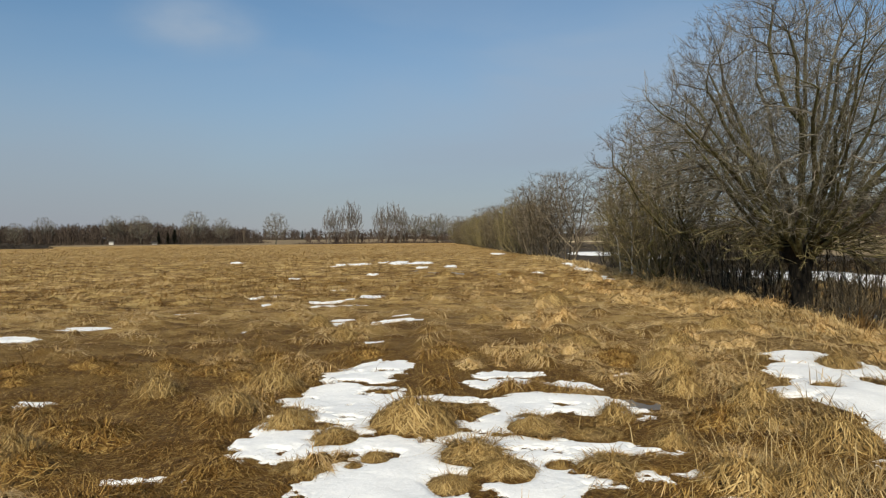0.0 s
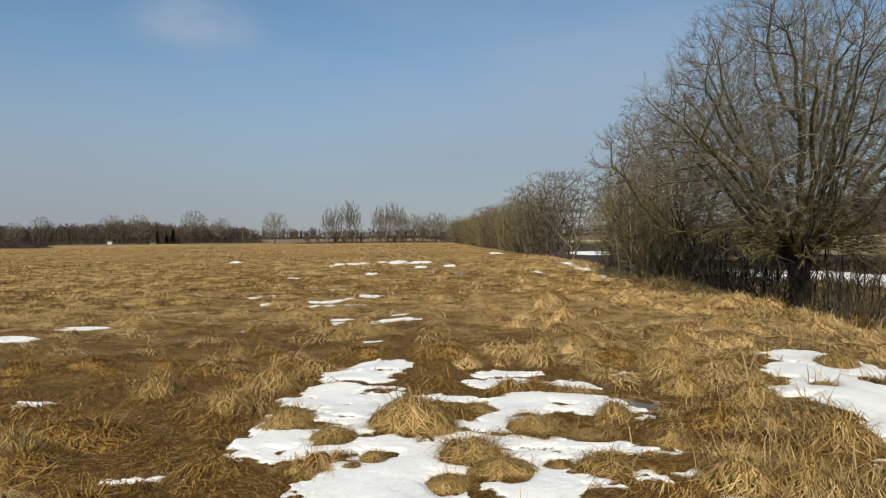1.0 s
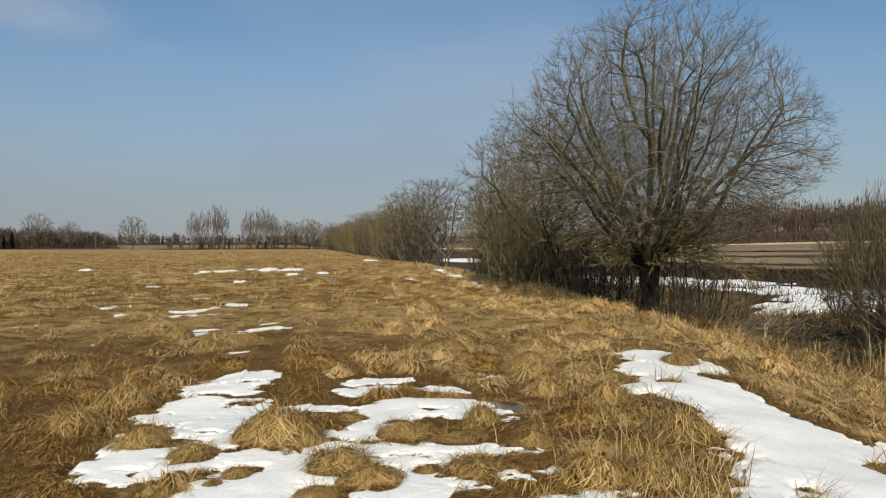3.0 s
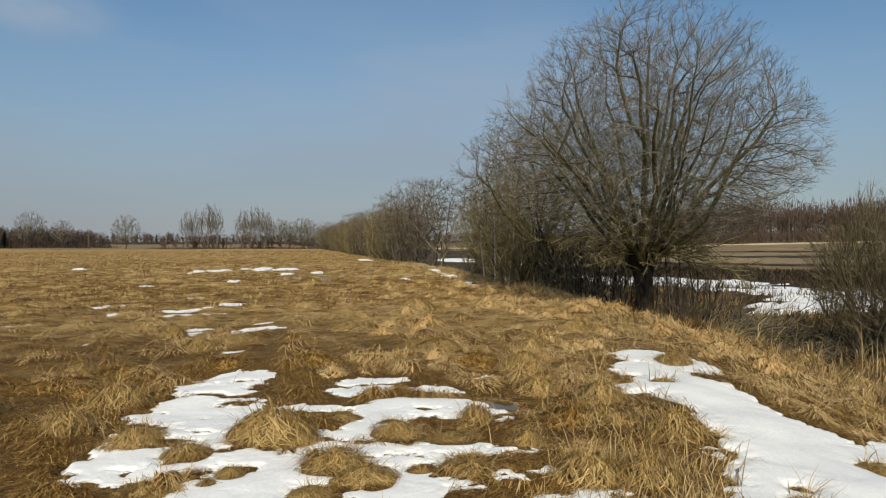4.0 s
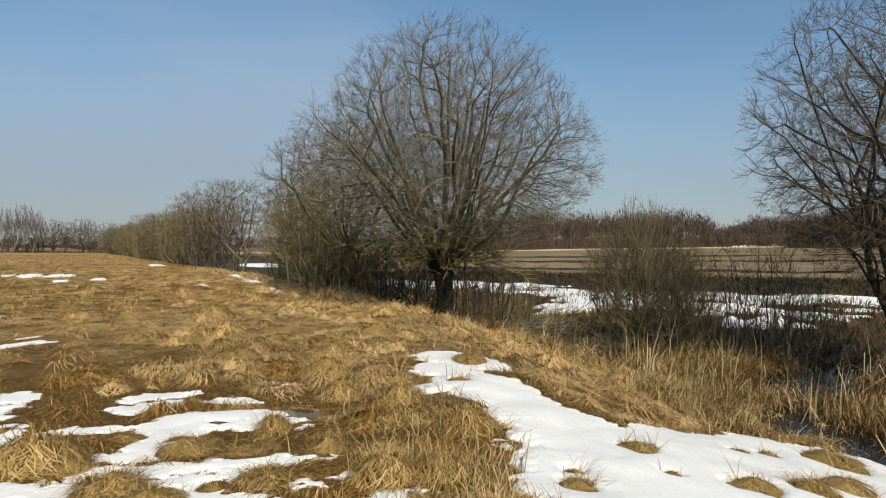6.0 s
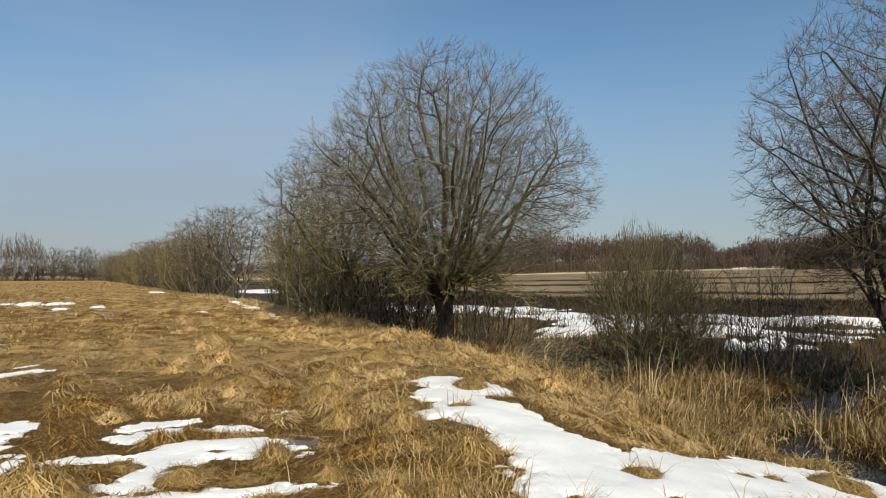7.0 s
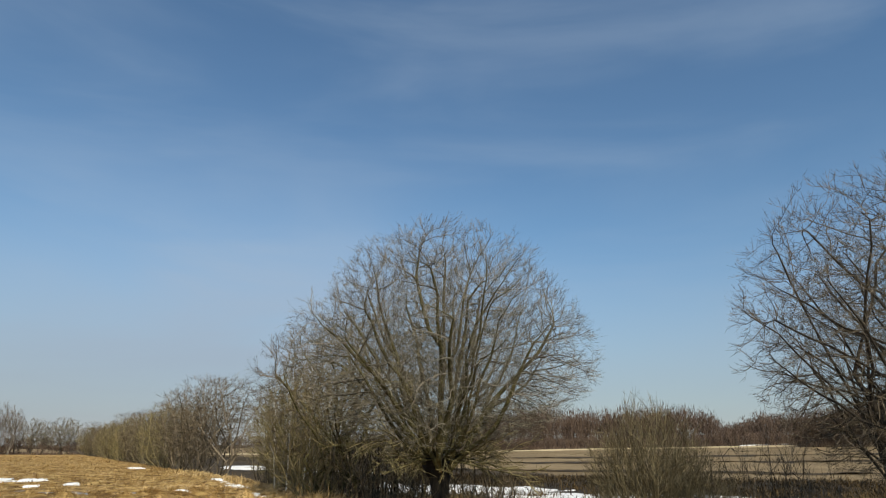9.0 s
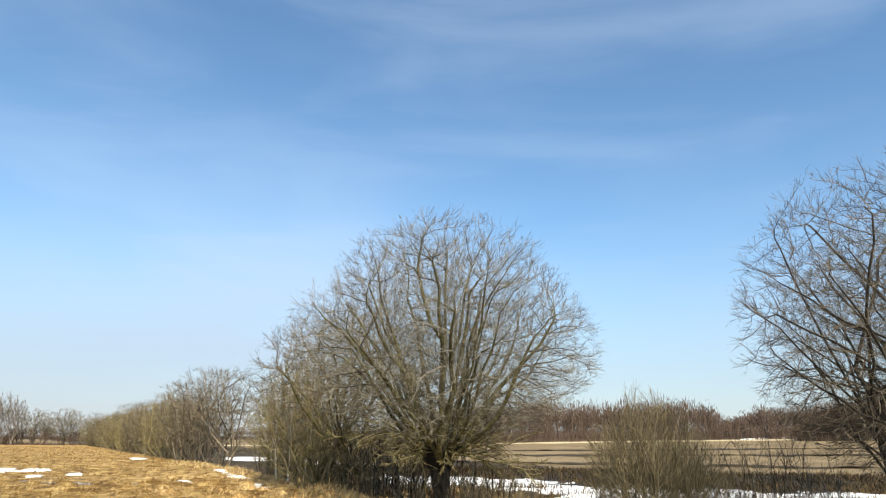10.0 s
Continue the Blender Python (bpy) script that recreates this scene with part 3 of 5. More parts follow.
def puddle(x, y, rx, ry):
    """A thin sheet of meltwater lying in a hollow."""
    n = 48
    a = np.linspace(0, 2 * math.pi, n, endpoint=False)
    k = 1 + 0.35 * grain(np.cos(a) * 2 + x, np.sin(a) * 2 + y, 0.8, 4)
    px, py = x + rx * k * np.cos(a), y + ry * k * np.sin(a)
    z = float(np.median(land(px, py))) + 0.012
    verts = np.concatenate([[[x, y, z]], np.stack([px, py, np.full(n, z)], -1)])
    faces = np.stack([np.zeros(n, int), 1 + np.arange(n), 1 + (np.arange(n) + 1) % n], -1)
    return tagged(new("puddle", mesh_of("puddle", verts, faces, ICE)), "shallow grey meltwater puddle among flattened grass", "puddle", "meltwater puddles")


PUDDLES = ((-0.86, 28.2, 0.6, 1.6), (0.52, 27.6, 0.4, 2.0), (2.08, 26.6, 0.36, 1.4), (1.86, 6.16, 0.16, 0.2))
for place in PUDDLES:
    puddle(*place)


# ---------------------------------------------------------------- grass
def unit(v):
    return v / np.maximum(np.linalg.norm(v, axis=-1, keepdims=True), 1e-9)


def blades(base, heading, lean, length, width, curl, r):
    """Bent tapering blades as triangles: four corners and a tip each. lean and curl in radians from upright."""
    n = len(base)
    flat = np.stack([np.sin(heading), np.cos(heading), np.zeros(n)], -1)
    side = np.stack([np.cos(heading), -np.sin(heading), np.zeros(n)], -1) * (width / 2)[:, None]
    up = np.array([0, 0, 1.0])
    d1 = flat * np.sin(lean)[:, None] + up * np.cos(lean)[:, None]
    l2 = lean + curl
    d2 = flat * np.sin(l2)[:, None] + up * np.cos(l2)[:, None]
    mid = base + d1 * (length * 0.5)[:, None]
    tip = mid + d2 * (length * 0.5)[:, None]
    v = np.stack([base - side, base + side, mid + side * 0.8, mid - side * 0.8, tip], 1)
    k = np.arange(n)[:, None] * 5
    return v.reshape(-1, 3), np.concatenate([k + np.array([[0, 1, 2]]), k + np.array([[0, 2, 3]]), k + np.array([[3, 2, 4]])], 1).reshape(-1, 3)


def spikes(base, heading, lean, length, width):
    """Slender single triangles."""
    n = len(base)
    flat = np.stack([np.sin(heading), np.cos(heading), np.zeros(n)], -1)
    side = np.stack([np.cos(heading), -np.sin(heading), np.zeros(n)], -1) * (width / 2)[:, None]
    tip = base + (flat * np.sin(lean)[:, None] + np.array([0, 0, 1.0]) * np.cos(lean)[:, None]) * length[:, None]
    return np.stack([base - side, base + side, tip], 1).reshape(-1, 3), np.arange(3 * n).reshape(-1, 3)


def scatter(count, az0, az1, r0, r1, r, power=1.0):
    """Points over a ring sector of the plan, bearings clockwise from straight ahead; power below 1 thickens it inwards."""
    a = np.radians(r.uniform(az0, az1, count))
    d = np.sqrt(r0 ** 2 + (r1 ** 2 - r0 ** 2) * r.random(count) ** (1 / power))
    return d * np.sin(a), d * np.cos(a)


def brownness(x, y):
    """How brown rather than pale the grass is: most at near left and down the slope."""
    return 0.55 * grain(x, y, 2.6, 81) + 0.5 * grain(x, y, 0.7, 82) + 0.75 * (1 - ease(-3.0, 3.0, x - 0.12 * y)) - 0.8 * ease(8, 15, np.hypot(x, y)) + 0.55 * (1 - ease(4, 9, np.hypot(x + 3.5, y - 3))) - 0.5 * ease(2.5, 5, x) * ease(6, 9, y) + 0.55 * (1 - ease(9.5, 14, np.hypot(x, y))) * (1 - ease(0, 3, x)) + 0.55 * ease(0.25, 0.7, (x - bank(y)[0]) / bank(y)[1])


def draped(x, y, heading, length, width, loft, sway):
    """Limp blades that lie along the turf, arched a little clear of it: four corners and a tip each."""
    pts = []
    for t in (0.0, 0.5, 1.0):
        px, py = x + np.sin(heading + sway * t * 0.5) * length * t, y + np.cos(heading + sway * t * 0.5) * length * t
        pts.append(np.stack([px, py, turf(px, py) + loft * (0.1 + 3.2 * t * (1 - t) + 0.15 * t)], -1))
    side = np.stack([np.cos(heading), -np.sin(heading), np.zeros(len(x))], -1) * (width / 2)[:, None]
    v = np.stack([pts[0] - side, pts[0] + side, pts[1] + side * 0.9, pts[1] - side * 0.9, pts[2]], 1).reshape(-1, 3)
    k = np.arange(len(x))[:, None] * 5
    return v, np.concatenate([k + np.array([[0, 1, 2]]), k + np.array([[0, 2, 3]]), k + np.array([[3, 2, 4]])], 1).reshape(-1, 3)


def meadow_grass():
    """Pale tufts combed over the clumps by winter, and the brown mat between them."""
    r = np.random.default_rng(11)
    bits = {0: [], 1: [], 2: []}
    # ring by ring: inner and outer radius, blades, blade length, width
    for r0, r1, count, long, wide in ((0.5, 9, 60000, 0.17, 0.0085), (2.6, 5.5, 105000, 0.13, 0.0042), (5.5, 9, 115000, 0.15, 0.0049), (9, 16, 140000, 0.19, 0.0066), (16, 30, 125000, 0.22, 0.012), (30, 62, 95000, 0.22, 0.024), (62, 125, 60000, 0.26, 0.052)):
        x, y = scatter(count, *((-180, 180) if r0 < 1 else (-46, 74)), r0, r1, r)
        h = hummock(x, y)
        browned = brownness(x, y)
        # more blades on the clumps than between them
        keep = (r.random(count) < 0.7 + 0.4 * h) & (snow_depth(x, y) < 0.004)
        edge, wide_bank = bank(y)
        keep &= (x - edge) / wide_bank < 1.02 + 0.15 * grain(x, y, 1.0, 3)
        for px, py, rx, ry in PUDDLES:
            keep &= np.hypot((x - px) / rx, (y - py) / ry) > 0.9
        x, y, h, browned = x[keep], y[keep], h[keep], browned[keep]
        n = len(x)
        gx, gy = hummock(x + 0.03, y) - hummock(x - 0.03, y), hummock(x, y + 0.03) - hummock(x, y - 0.03)
        comb = 2.3 + 1.6 * grain(x, y, 2.6, 46) + 1.2 * grain(x, y, 0.4, 31)
        heading = np.arctan2(np.sin(comb) * 0.14 - gx, np.cos(comb) * 0.14 - gy) + r.normal(0, 0.55, n)
        clump = ease(0.12, 0.45, h)
        length = long * r.uniform(0.5, 1.3, n) * (0.7 + 0.5 * clump)
        loft = (0.006 + 0.05 * clump * r.random(n) ** 2) + 0.012 * r.random(n)
        # brown hollows, pale tops: shadow between clumps is partly put into the blades' colour
        shade = 1.9 * h - 0.12 - 0.5 * browned + 0.35 * grain(x, y, 1.1, 48) + 0.45 * grain(x, y * 1.4, 0.75, 49) * ease(10, 16, np.hypot(x, y)) + 0.16 * ease(8, 16, np.hypot(x, y)) + 0.42 * ease(-2, 3, x - 0.05 * y) * ease(7, 11, y) - 0.36 * (1 - ease(2.2, 7.5, np.hypot(x + 2.8, y - 4.2))) + r.normal(0, 0.2, n)
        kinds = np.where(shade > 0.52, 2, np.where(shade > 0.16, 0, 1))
        width = wide * r.uniform(0.6, 1.5, n) * (0.85 + 0.3 * clump)
        # a few blades stand clear of the rest
        upright = r.random(n) < 0.05 + 0.08 * clump
        for kind in (0, 1, 2):
            m = (kinds == kind) & ~upright
            if r1 > 16:
                bits[kind].append(spikes(np.stack([x[m], y[m], turf(x[m], y[m])], -1), heading[m], r.uniform(0.9, 1.45, m.sum()), length[m], width[m] * 1.2))
            else:
                bits[kind].append(draped(x[m], y[m], heading[m], length[m], width[m], loft[m], r.normal(0, 0.7, m.sum())))
            m = (kinds == kind) & upright
            bits[kind].append(blades(np.stack([x[m], y[m], turf(x[m], y[m]) - 0.01], -1), heading[m], np.clip(r.normal(0.95, 0.25, m.sum()), 0.2, 1.4), length[m] * 1.1, width[m] * 0.9, r.uniform(0.1, 0.9, m.sum()), r))
    for kind, name, mat, label in ((0, "meadow_grass", GRASS, "matted tan dry meadow grass flattened by winter"), (1, "brown_mat", BROWNGRASS, "flattened brown grass, darkened in the hollows between clumps"), (2, "straw_tufts", PALEGRASS, "pale bleached straw tufts scattered over the meadow")):
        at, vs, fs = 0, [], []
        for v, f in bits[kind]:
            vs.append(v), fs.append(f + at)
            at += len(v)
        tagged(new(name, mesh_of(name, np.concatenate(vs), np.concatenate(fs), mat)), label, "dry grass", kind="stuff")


meadow_grass()


def crest_grass():
    """Taller bleached grass along the edge of the bank."""
    r = np.random.default_rng(15)
    n = 36000
    y = 3 + 47 * r.random(n) ** 1.4
    edge, wide = bank(y)
    x = edge + np.where(r.random(n) < 0.5, r.normal(0.25, 0.75, n), wide * r.uniform(-0.1, 1.0, n))
    keep = (grain(x, y, 0.8, 91) + 0.5 * grain(x, y, 0.3, 92) > -0.35) & ~snow_at(x, y)
    x, y = x[keep], y[keep]
    n = len(x)
    far = np.hypot(x, y)
    v, f = blades(np.stack([x, y, turf(x, y) - 0.02], -1), 2.2 * grain(x, y, 0.7, 93) + r.normal(0, 0.8, n), np.clip(r.normal(1.08, 0.26, n), 0.05, 1.48), r.uniform(0.15, 0.45, n), (0.003 + 0.0007 * far) * r.uniform(0.6, 1.4, n), r.uniform(0.1, 1.0, n), r)
    return tagged(new("bank_grass", mesh_of("bank_grass", v, f, REED)), "taller bleached dry grass along the bank's edge", "dry grass", kind="stuff")


crest_grass()


def tussock_meshes(seed, broad, high, straw=None, blade_share=1.0, blade_wide=1.0):
    """A mound of old thatch and the arching blades that hang over it."""
    r = np.random.default_rng(seed)
    n = 26
    rings = np.linspace(0, 1, 8)
    ang = np.linspace(0, 2 * math.pi, n, endpoint=False)
    rr, aa = np.meshgrid(rings[1:], ang, indexing="ij")
    x, y = rr * np.cos(aa), rr * np.sin(aa)
    prof = lambda q: np.cos(np.clip(q, 0, 1) * math.pi / 2) ** 0.8
    uneven = 1 + 0.22 * grain(x * 2, y * 2, 1.0, seed) + 0.05 * grain(x * 5, y * 5, 1.0, seed + 3)
    verts = np.concatenate([[[0, 0, high * 0.9]], np.stack([x * broad * uneven, y * broad * uneven, high * (prof(rr) * uneven - 0.08) - 0.06 * rr], -1).reshape(-1, 3)])
    q = lambda a, b: 1 + a * n + b % n
    i, j = np.meshgrid(np.arange(6), np.arange(n), indexing="ij")
    quads = np.stack([q(i, j), q(i + 1, j), q(i + 1, j + 1), q(i, j + 1)], -1).reshape(-1, 4)
    fan = np.stack([np.zeros(n, int), q(0, np.arange(n)), q(0, np.arange(n) + 1)], -1)
    mound = mesh_of("mound", verts, [quads, fan], PEAT, True)
    m = int((460 if broad < 0.3 else 760) * blade_share)
    lock = r.uniform(0, 2 * math.pi, 26)
    a0 = lock[r.integers(0, 26, m)] + r.normal(0, 0.16, m)
    u0 = r.random(m) ** 0.75 * 0.9
    span = r.uniform(0.18, 0.45, m)
    turn = r.normal(0, 0.5, m)
    pts = []
    for k in (0, 0.55, 1.0):
        uu, aa = u0 + span * k, a0 + turn * k
        pts.append(np.stack([uu * broad * np.cos(aa), uu * broad * np.sin(aa), high * prof(uu) + r.uniform(0.002, 0.06, m) * (1 - 0.5 * k) - 0.02 * k], -1))
    side = unit(np.cross(pts[2] - pts[0], np.stack([np.cos(a0), np.sin(a0), np.full(m, 1.2)], -1))) * (blade_wide * r.uniform(0.0014, 0.0048, m))[:, None]
    v = np.stack([pts[0] - side, pts[0] + side, pts[1] + side, pts[1] - side, pts[2]], 1).reshape(-1, 3)
    k = np.arange(m)[:, None] * 5
    f = np.concatenate([k + np.array([[0, 1, 2]]), k + np.array([[0, 2, 3]]), k + np.array([[3, 2, 4]])], 1).reshape(-1, 3)
    loose = int(200 * blade_share)
    aa = r.uniform(0, 6.28, loose)
    uu = r.uniform(0, 0.95, loose)
    v2, f2 = blades(np.stack([uu * broad * np.sin(aa), uu * broad * np.cos(aa), high * prof(uu)], -1), aa + r.normal(0, 0.8, loose), r.uniform(0.4, 1.5, loose), r.uniform(0.10, 0.30, loose), blade_wide * r.uniform(0.003, 0.007, loose), r.uniform(0.3, 1.5, loose), r)
    v, f = np.concatenate([v, v2]), np.concatenate([f, f2 + len(v)])
    return mound, mesh_of("grass_tuft", v, f, straw or TUSSOCK)


TUSSOCKS = [tussock_meshes(40 + i, b, h) for i, (b, h) in enumerate(((0.34, 0.20), (0.26, 0.15), (0.22, 0.11), (0.30, 0.12), (0.18, 0.09), (0.40, 0.17)))]
TUSSOCKS += [tussock_meshes(50 + i, b, h, BROWNGRASS) for i, (b, h) in enumerate(((0.38, 0.11), (0.34, 0.09), (0.42, 0.12)))]
TUSSOCKS += [tussock_meshes(60 + i, b, h, (PALEGRASS, GRASS, GRASS, REED)[i], 0.5, 1.9) for i, (b, h) in enumerate(((0.34, 0.17), (0.28, 0.16), (0.40, 0.15), (0.36, 0.30)))]


def tussock(x, y, kind, turn, scale, label="rounded tussock of bleached dry grass", sink=0.02, squat=1.0):
    mound, tuft = TUSSOCKS[kind]
    ob = empty("grass_tussock", x, y, float(turf(x, y)[0]) - sink, turn)
    skew = (turn * 7.3) % 1.0
    ob.scale = (scale * (0.95 + 0.3 * skew), scale * (1.12 - 0.25 * skew), scale * squat * (0.75 + 0.35 * ((turn * 3.7) % 1.0)))
    child("mound", mound, ob)
    tagged(child("grass_tuft", tuft, ob), kind="stuff")
    return tagged(ob, label, "grass tussock", "tussocks in the meadow")


SNOWY = "bleached dry grass tussock rising out of melting snow"
BROAD = (0.34, 0.26, 0.22, 0.30, 0.18, 0.40)
for i, (x, y, size) in enumerate(SNOW_TUFTS + BANK_TUFTS):
    k = (0, 1, 3, 3, 5, 2)[i % 6] if i else 0
    tussock(x, y, k, (x * 137 + y * 71) % 360, 0.95 * size / BROAD[k], SNOWY, 0.02, 0.95 if i == 0 else 0.62)
for x, y, k, s in ((-1.8, 6.8, 1, 1.0), (2.6, 7.6, 0, 1.0), (1.93, 4.23, 1, 1.0), (2.28, 4.05, 1, 0.9), (2.6, 5.35, 3, 1.0), (-2.92, 6.64, 1, 1.0), (-1.93, 5.9, 1, 0.9), (1.5, 5.72, 2, 0.9), (-3.6, 5.0, 2, 1.1), (2.45, 6.7, 1, 1.0), (2.95, 4.8, 1, 1.0),
                   (2.9, 6.1, 1, 1.0), (3.3, 9.2, 0, 1.0), (1.9, 9.5, 5, 0.9), (0.7, 11.8, 0, 1.0), (-2.3, 12.0, 0, 0.9), (4.6, 10.6, 5, 1.0), (2.4, 14.6, 0, 1.2), (-1.6, 10.4, 1, 1.0), (1.2, 8.3, 1, 1.0)):
    tussock(x, y, k, (x * 151 + y * 97) % 360, s)
_r = np.random.default_rng(5)
_n = 0
while _n < 60:
    x, y = (float(q[0]) for q in scatter(1, -40, 66, 5, 34, _r, 0.55))
    edge, wide = bank(y)
    if x > float(edge + 0.55 * wide) or snow_at(np.array([x]), np.array([y]))[0] or float(grain(x, y, 3.0, 44)) < -0.25:
        continue
    _n += 1
    tussock(x, y, int(_r.integers(0, 6)), float(_r.uniform(0, 360)), float(_r.uniform(0.5, 0.9)), "low tussock of tangled tan dry grass", 0.06)


_n = 0
while _n < 190:
    y = 8 + 20 * float(_r.random()) ** 1.3
    edge, wide = (float(q) for q in bank(y))
    x = edge + wide * 0.5 - float(_r.random()) ** 1.5 * 8
    if snow_depth(x, y)[0] > -0.3 or float(grain(x, y, 2.0, 45)) < -0.2:
        continue
    _n += 1
    tussock(x, y, 9 + int(_r.integers(0, 3)), float(_r.uniform(0, 360)), float(_r.uniform(0.5, 1.05)), "pale bleached tuft of tumbled dry grass", 0.06)

_n = 0
while _n < 45:
    y = 3.5 + 14 * float(_r.random()) ** 1.4
    edge, wide = (float(q) for q in bank(y))
    x = edge + wide * float(_r.uniform(0.45, 1.08))
    if snow_depth(x, y)[0] > -0.25:
        continue
    _n += 1
    tussock(x, y, 12, float(_r.uniform(0, 360)), float(_r.uniform(0.6, 1.25)), "shaggy tan tussock of long dead grass on the ditch slope", 0.06)

_n = 0
while _n < 30:
    x, y = (float(q[0]) for q in scatter(1, -40, 40, 4, 9, _r, 0.8))
    edge, wide = bank(y)
    if x > float(edge) or snow_depth(x, y)[0] > -0.5:
        continue
    _n += 1
    tussock(x, y, 6 + int(_r.integers(0, 3)), float(_r.uniform(0, 360)), float(_r.uniform(0.6, 1.1)), "flattened brown hummock of damp dead grass", 0.03)


# ---------------------------------------------------------------- reeds along the ditch
def reed_bed():
    """Arching clumps, tumbled over one another; golden on the slope and browner towards the water."""
    r = np.random.default_rng(21)
    pale_bits, brown_bits = [], []
    for count, y1, d0, d1, each, tall in ((2600, 26, -3.4, 0.3, 34, 0.62), (1900, 16, -0.6, 3.4, 34, 0.95), (700, 34, 2.0, 7.0, 24, 0.8)):
        cy = 2.0 + (y1 - 2.0) * r.random(count) ** 1.15
        edge, wide = bank(cy)
        d = r.uniform(d0, d1, count)
        cx = edge + wide + d
        keep = (grain(cx, cy, 0.9, 51) + 0.8 * grain(cx, cy, 2.3, 52) > -0.5 + 0.45 * ease(-0.4, 0.8, d)) & ~snow_at(cx, cy) & ~in_pool(cx, cy)
        cx, cy = cx[keep], cy[keep]
        who = np.repeat(np.arange(len(cx)), each)
        n = len(who)
        size = tall * r.uniform(0.45, 1.1, len(cx)) * (1 + 0.3 * grain(cx, cy, 1.4, 53))
        tip = 2.2 + 2.2 * grain(cx, cy, 1.8, 54) + r.normal(0, 0.6, len(cx))
        slant = r.uniform(0.4, 1.3, len(cx))
        spot = 0.06 + 0.0045 * np.hypot(cx, cy)
        x, y = cx[who] + r.normal(0, 1, n) * spot[who], cy[who] + r.normal(0, 1, n) * spot[who]
        ok = ~snow_at(x, y)
        x, y, who = x[ok], y[ok], who[ok]
        n = len(x)
        z = np.maximum(land(x, y), WATER_Z - 0.1) - 0.02
        dark = (grain(cx, cy, 0.7, 55) + r.normal(0, 0.3, len(cx)) > 0.3 - (0.3 if d0 > -1 else 0.0))[who]
        heading, lean, curl = tip[who] + r.normal(0, 0.8, n), np.abs(slant[who] + r.normal(0, 0.45, n)), r.uniform(0.2, 2.0, n)
        length, broad = size[who] * r.uniform(0.5, 1.1, n), (0.005 + 0.00075 * np.hypot(x, y)) * r.uniform(0.5, 1.5, n)
        base = np.stack([x, y, z], -1)
        for m, bits in ((~dark, pale_bits), (dark, brown_bits)):
            bits.append(blades(base[m], heading[m], lean[m], length[m], broad[m], curl[m], r))
    for bits, name, mat, label in ((pale_bits, "reed_bed", REED, "tangled dead tan reeds and sedge along the ditch"), (brown_bits, "sedge_bed", BROWNREED, "rust-brown rotting sedge clumps along the ditch")):
        at, vs, fs = 0, [], []
        for v, f in bits:
            vs.append(v), fs.append(f + at)
            at += len(v)
        tagged(new(name, mesh_of(name, np.concatenate(vs), np.concatenate(fs), mat)), label, "reeds", kind="stuff")


reed_bed()


def reed_stalks():
    """Tall pale stalks, some broken over."""
    r = np.random.default_rng(26)
    n = 800
    y = 2.5 + 12 * r.random(n)
    edge, wide = bank(y)
    x = edge + wide + r.uniform(-2.2, 3.4, n)
    keep = (grain(x, y, 0.8, 51) > -0.2) & ~snow_at(x, y) & ~in_pool(x, y)
    x, y = x[keep], y[keep]
    n = len(x)
    broken = r.random(n) < 0.4
    v, f = blades(np.stack([x, y, np.maximum(land(x, y), WATER_Z - 0.1)], -1), r.uniform(0, 6.28, n), np.abs(r.normal(0.25, 0.4, n)), r.uniform(0.5, 1.5, n), r.uniform(0.011, 0.026, n), np.where(broken, r.uniform(1.2, 2.4, n), r.uniform(0, 0.4, n)), r)
    return tagged(new("reed_stalks", mesh_of("reed_stalks", v, f, STALK)), "tall pale dead reed stalks, some broken over", "reeds", kind="stuff")


reed_stalks()


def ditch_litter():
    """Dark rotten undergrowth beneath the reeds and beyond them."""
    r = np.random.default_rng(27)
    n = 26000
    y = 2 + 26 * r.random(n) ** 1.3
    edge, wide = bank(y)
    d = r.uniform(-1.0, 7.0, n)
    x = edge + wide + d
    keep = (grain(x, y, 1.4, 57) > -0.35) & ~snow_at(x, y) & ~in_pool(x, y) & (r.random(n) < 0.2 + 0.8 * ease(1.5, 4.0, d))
    x, y = x[keep], y[keep]
    n = len(x)
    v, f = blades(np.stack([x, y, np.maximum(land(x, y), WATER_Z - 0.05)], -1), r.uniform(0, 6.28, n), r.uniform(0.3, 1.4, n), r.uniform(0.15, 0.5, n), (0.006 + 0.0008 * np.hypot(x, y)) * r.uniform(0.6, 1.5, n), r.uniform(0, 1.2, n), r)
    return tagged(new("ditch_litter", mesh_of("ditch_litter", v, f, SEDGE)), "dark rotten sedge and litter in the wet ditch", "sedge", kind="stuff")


ditch_litter()


def marsh_growth():
    """Sparse dark sedge on the wet meadow and stubble on the far fields."""
    r = np.random.default_rng(23)
    x, y = scatter(60000, 8, 72, 14, 60, r, 0.6)
    edge, wide = bank(y)
    d = x - edge - wide
    keep = (d > 4.5) & (~snow_at(x, y) | (grain(x, y, 1.2, 63) > 0.35)) & (grain(x, y, 2.5, 61) > -0.5)
    x, y = x[keep], y[keep]
    n = len(x)
    v, f = blades(np.stack([x, y, land(x, y) - 0.02], -1), r.uniform(0, 6.28, n), np.abs(r.normal(0.5, 0.35, n)), r.uniform(0.2, 0.6, n),
                  0.0011 * np.hypot(x, y) * r.uniform(0.5, 1.3, n), r.uniform(0.1, 1.0, n), r)
    return tagged(new("marsh_sedge", mesh_of("marsh_sedge", v, f, SEDGE)), "brown dead sedge on the wet flood meadow", "sedge", kind="stuff")


marsh_growth()


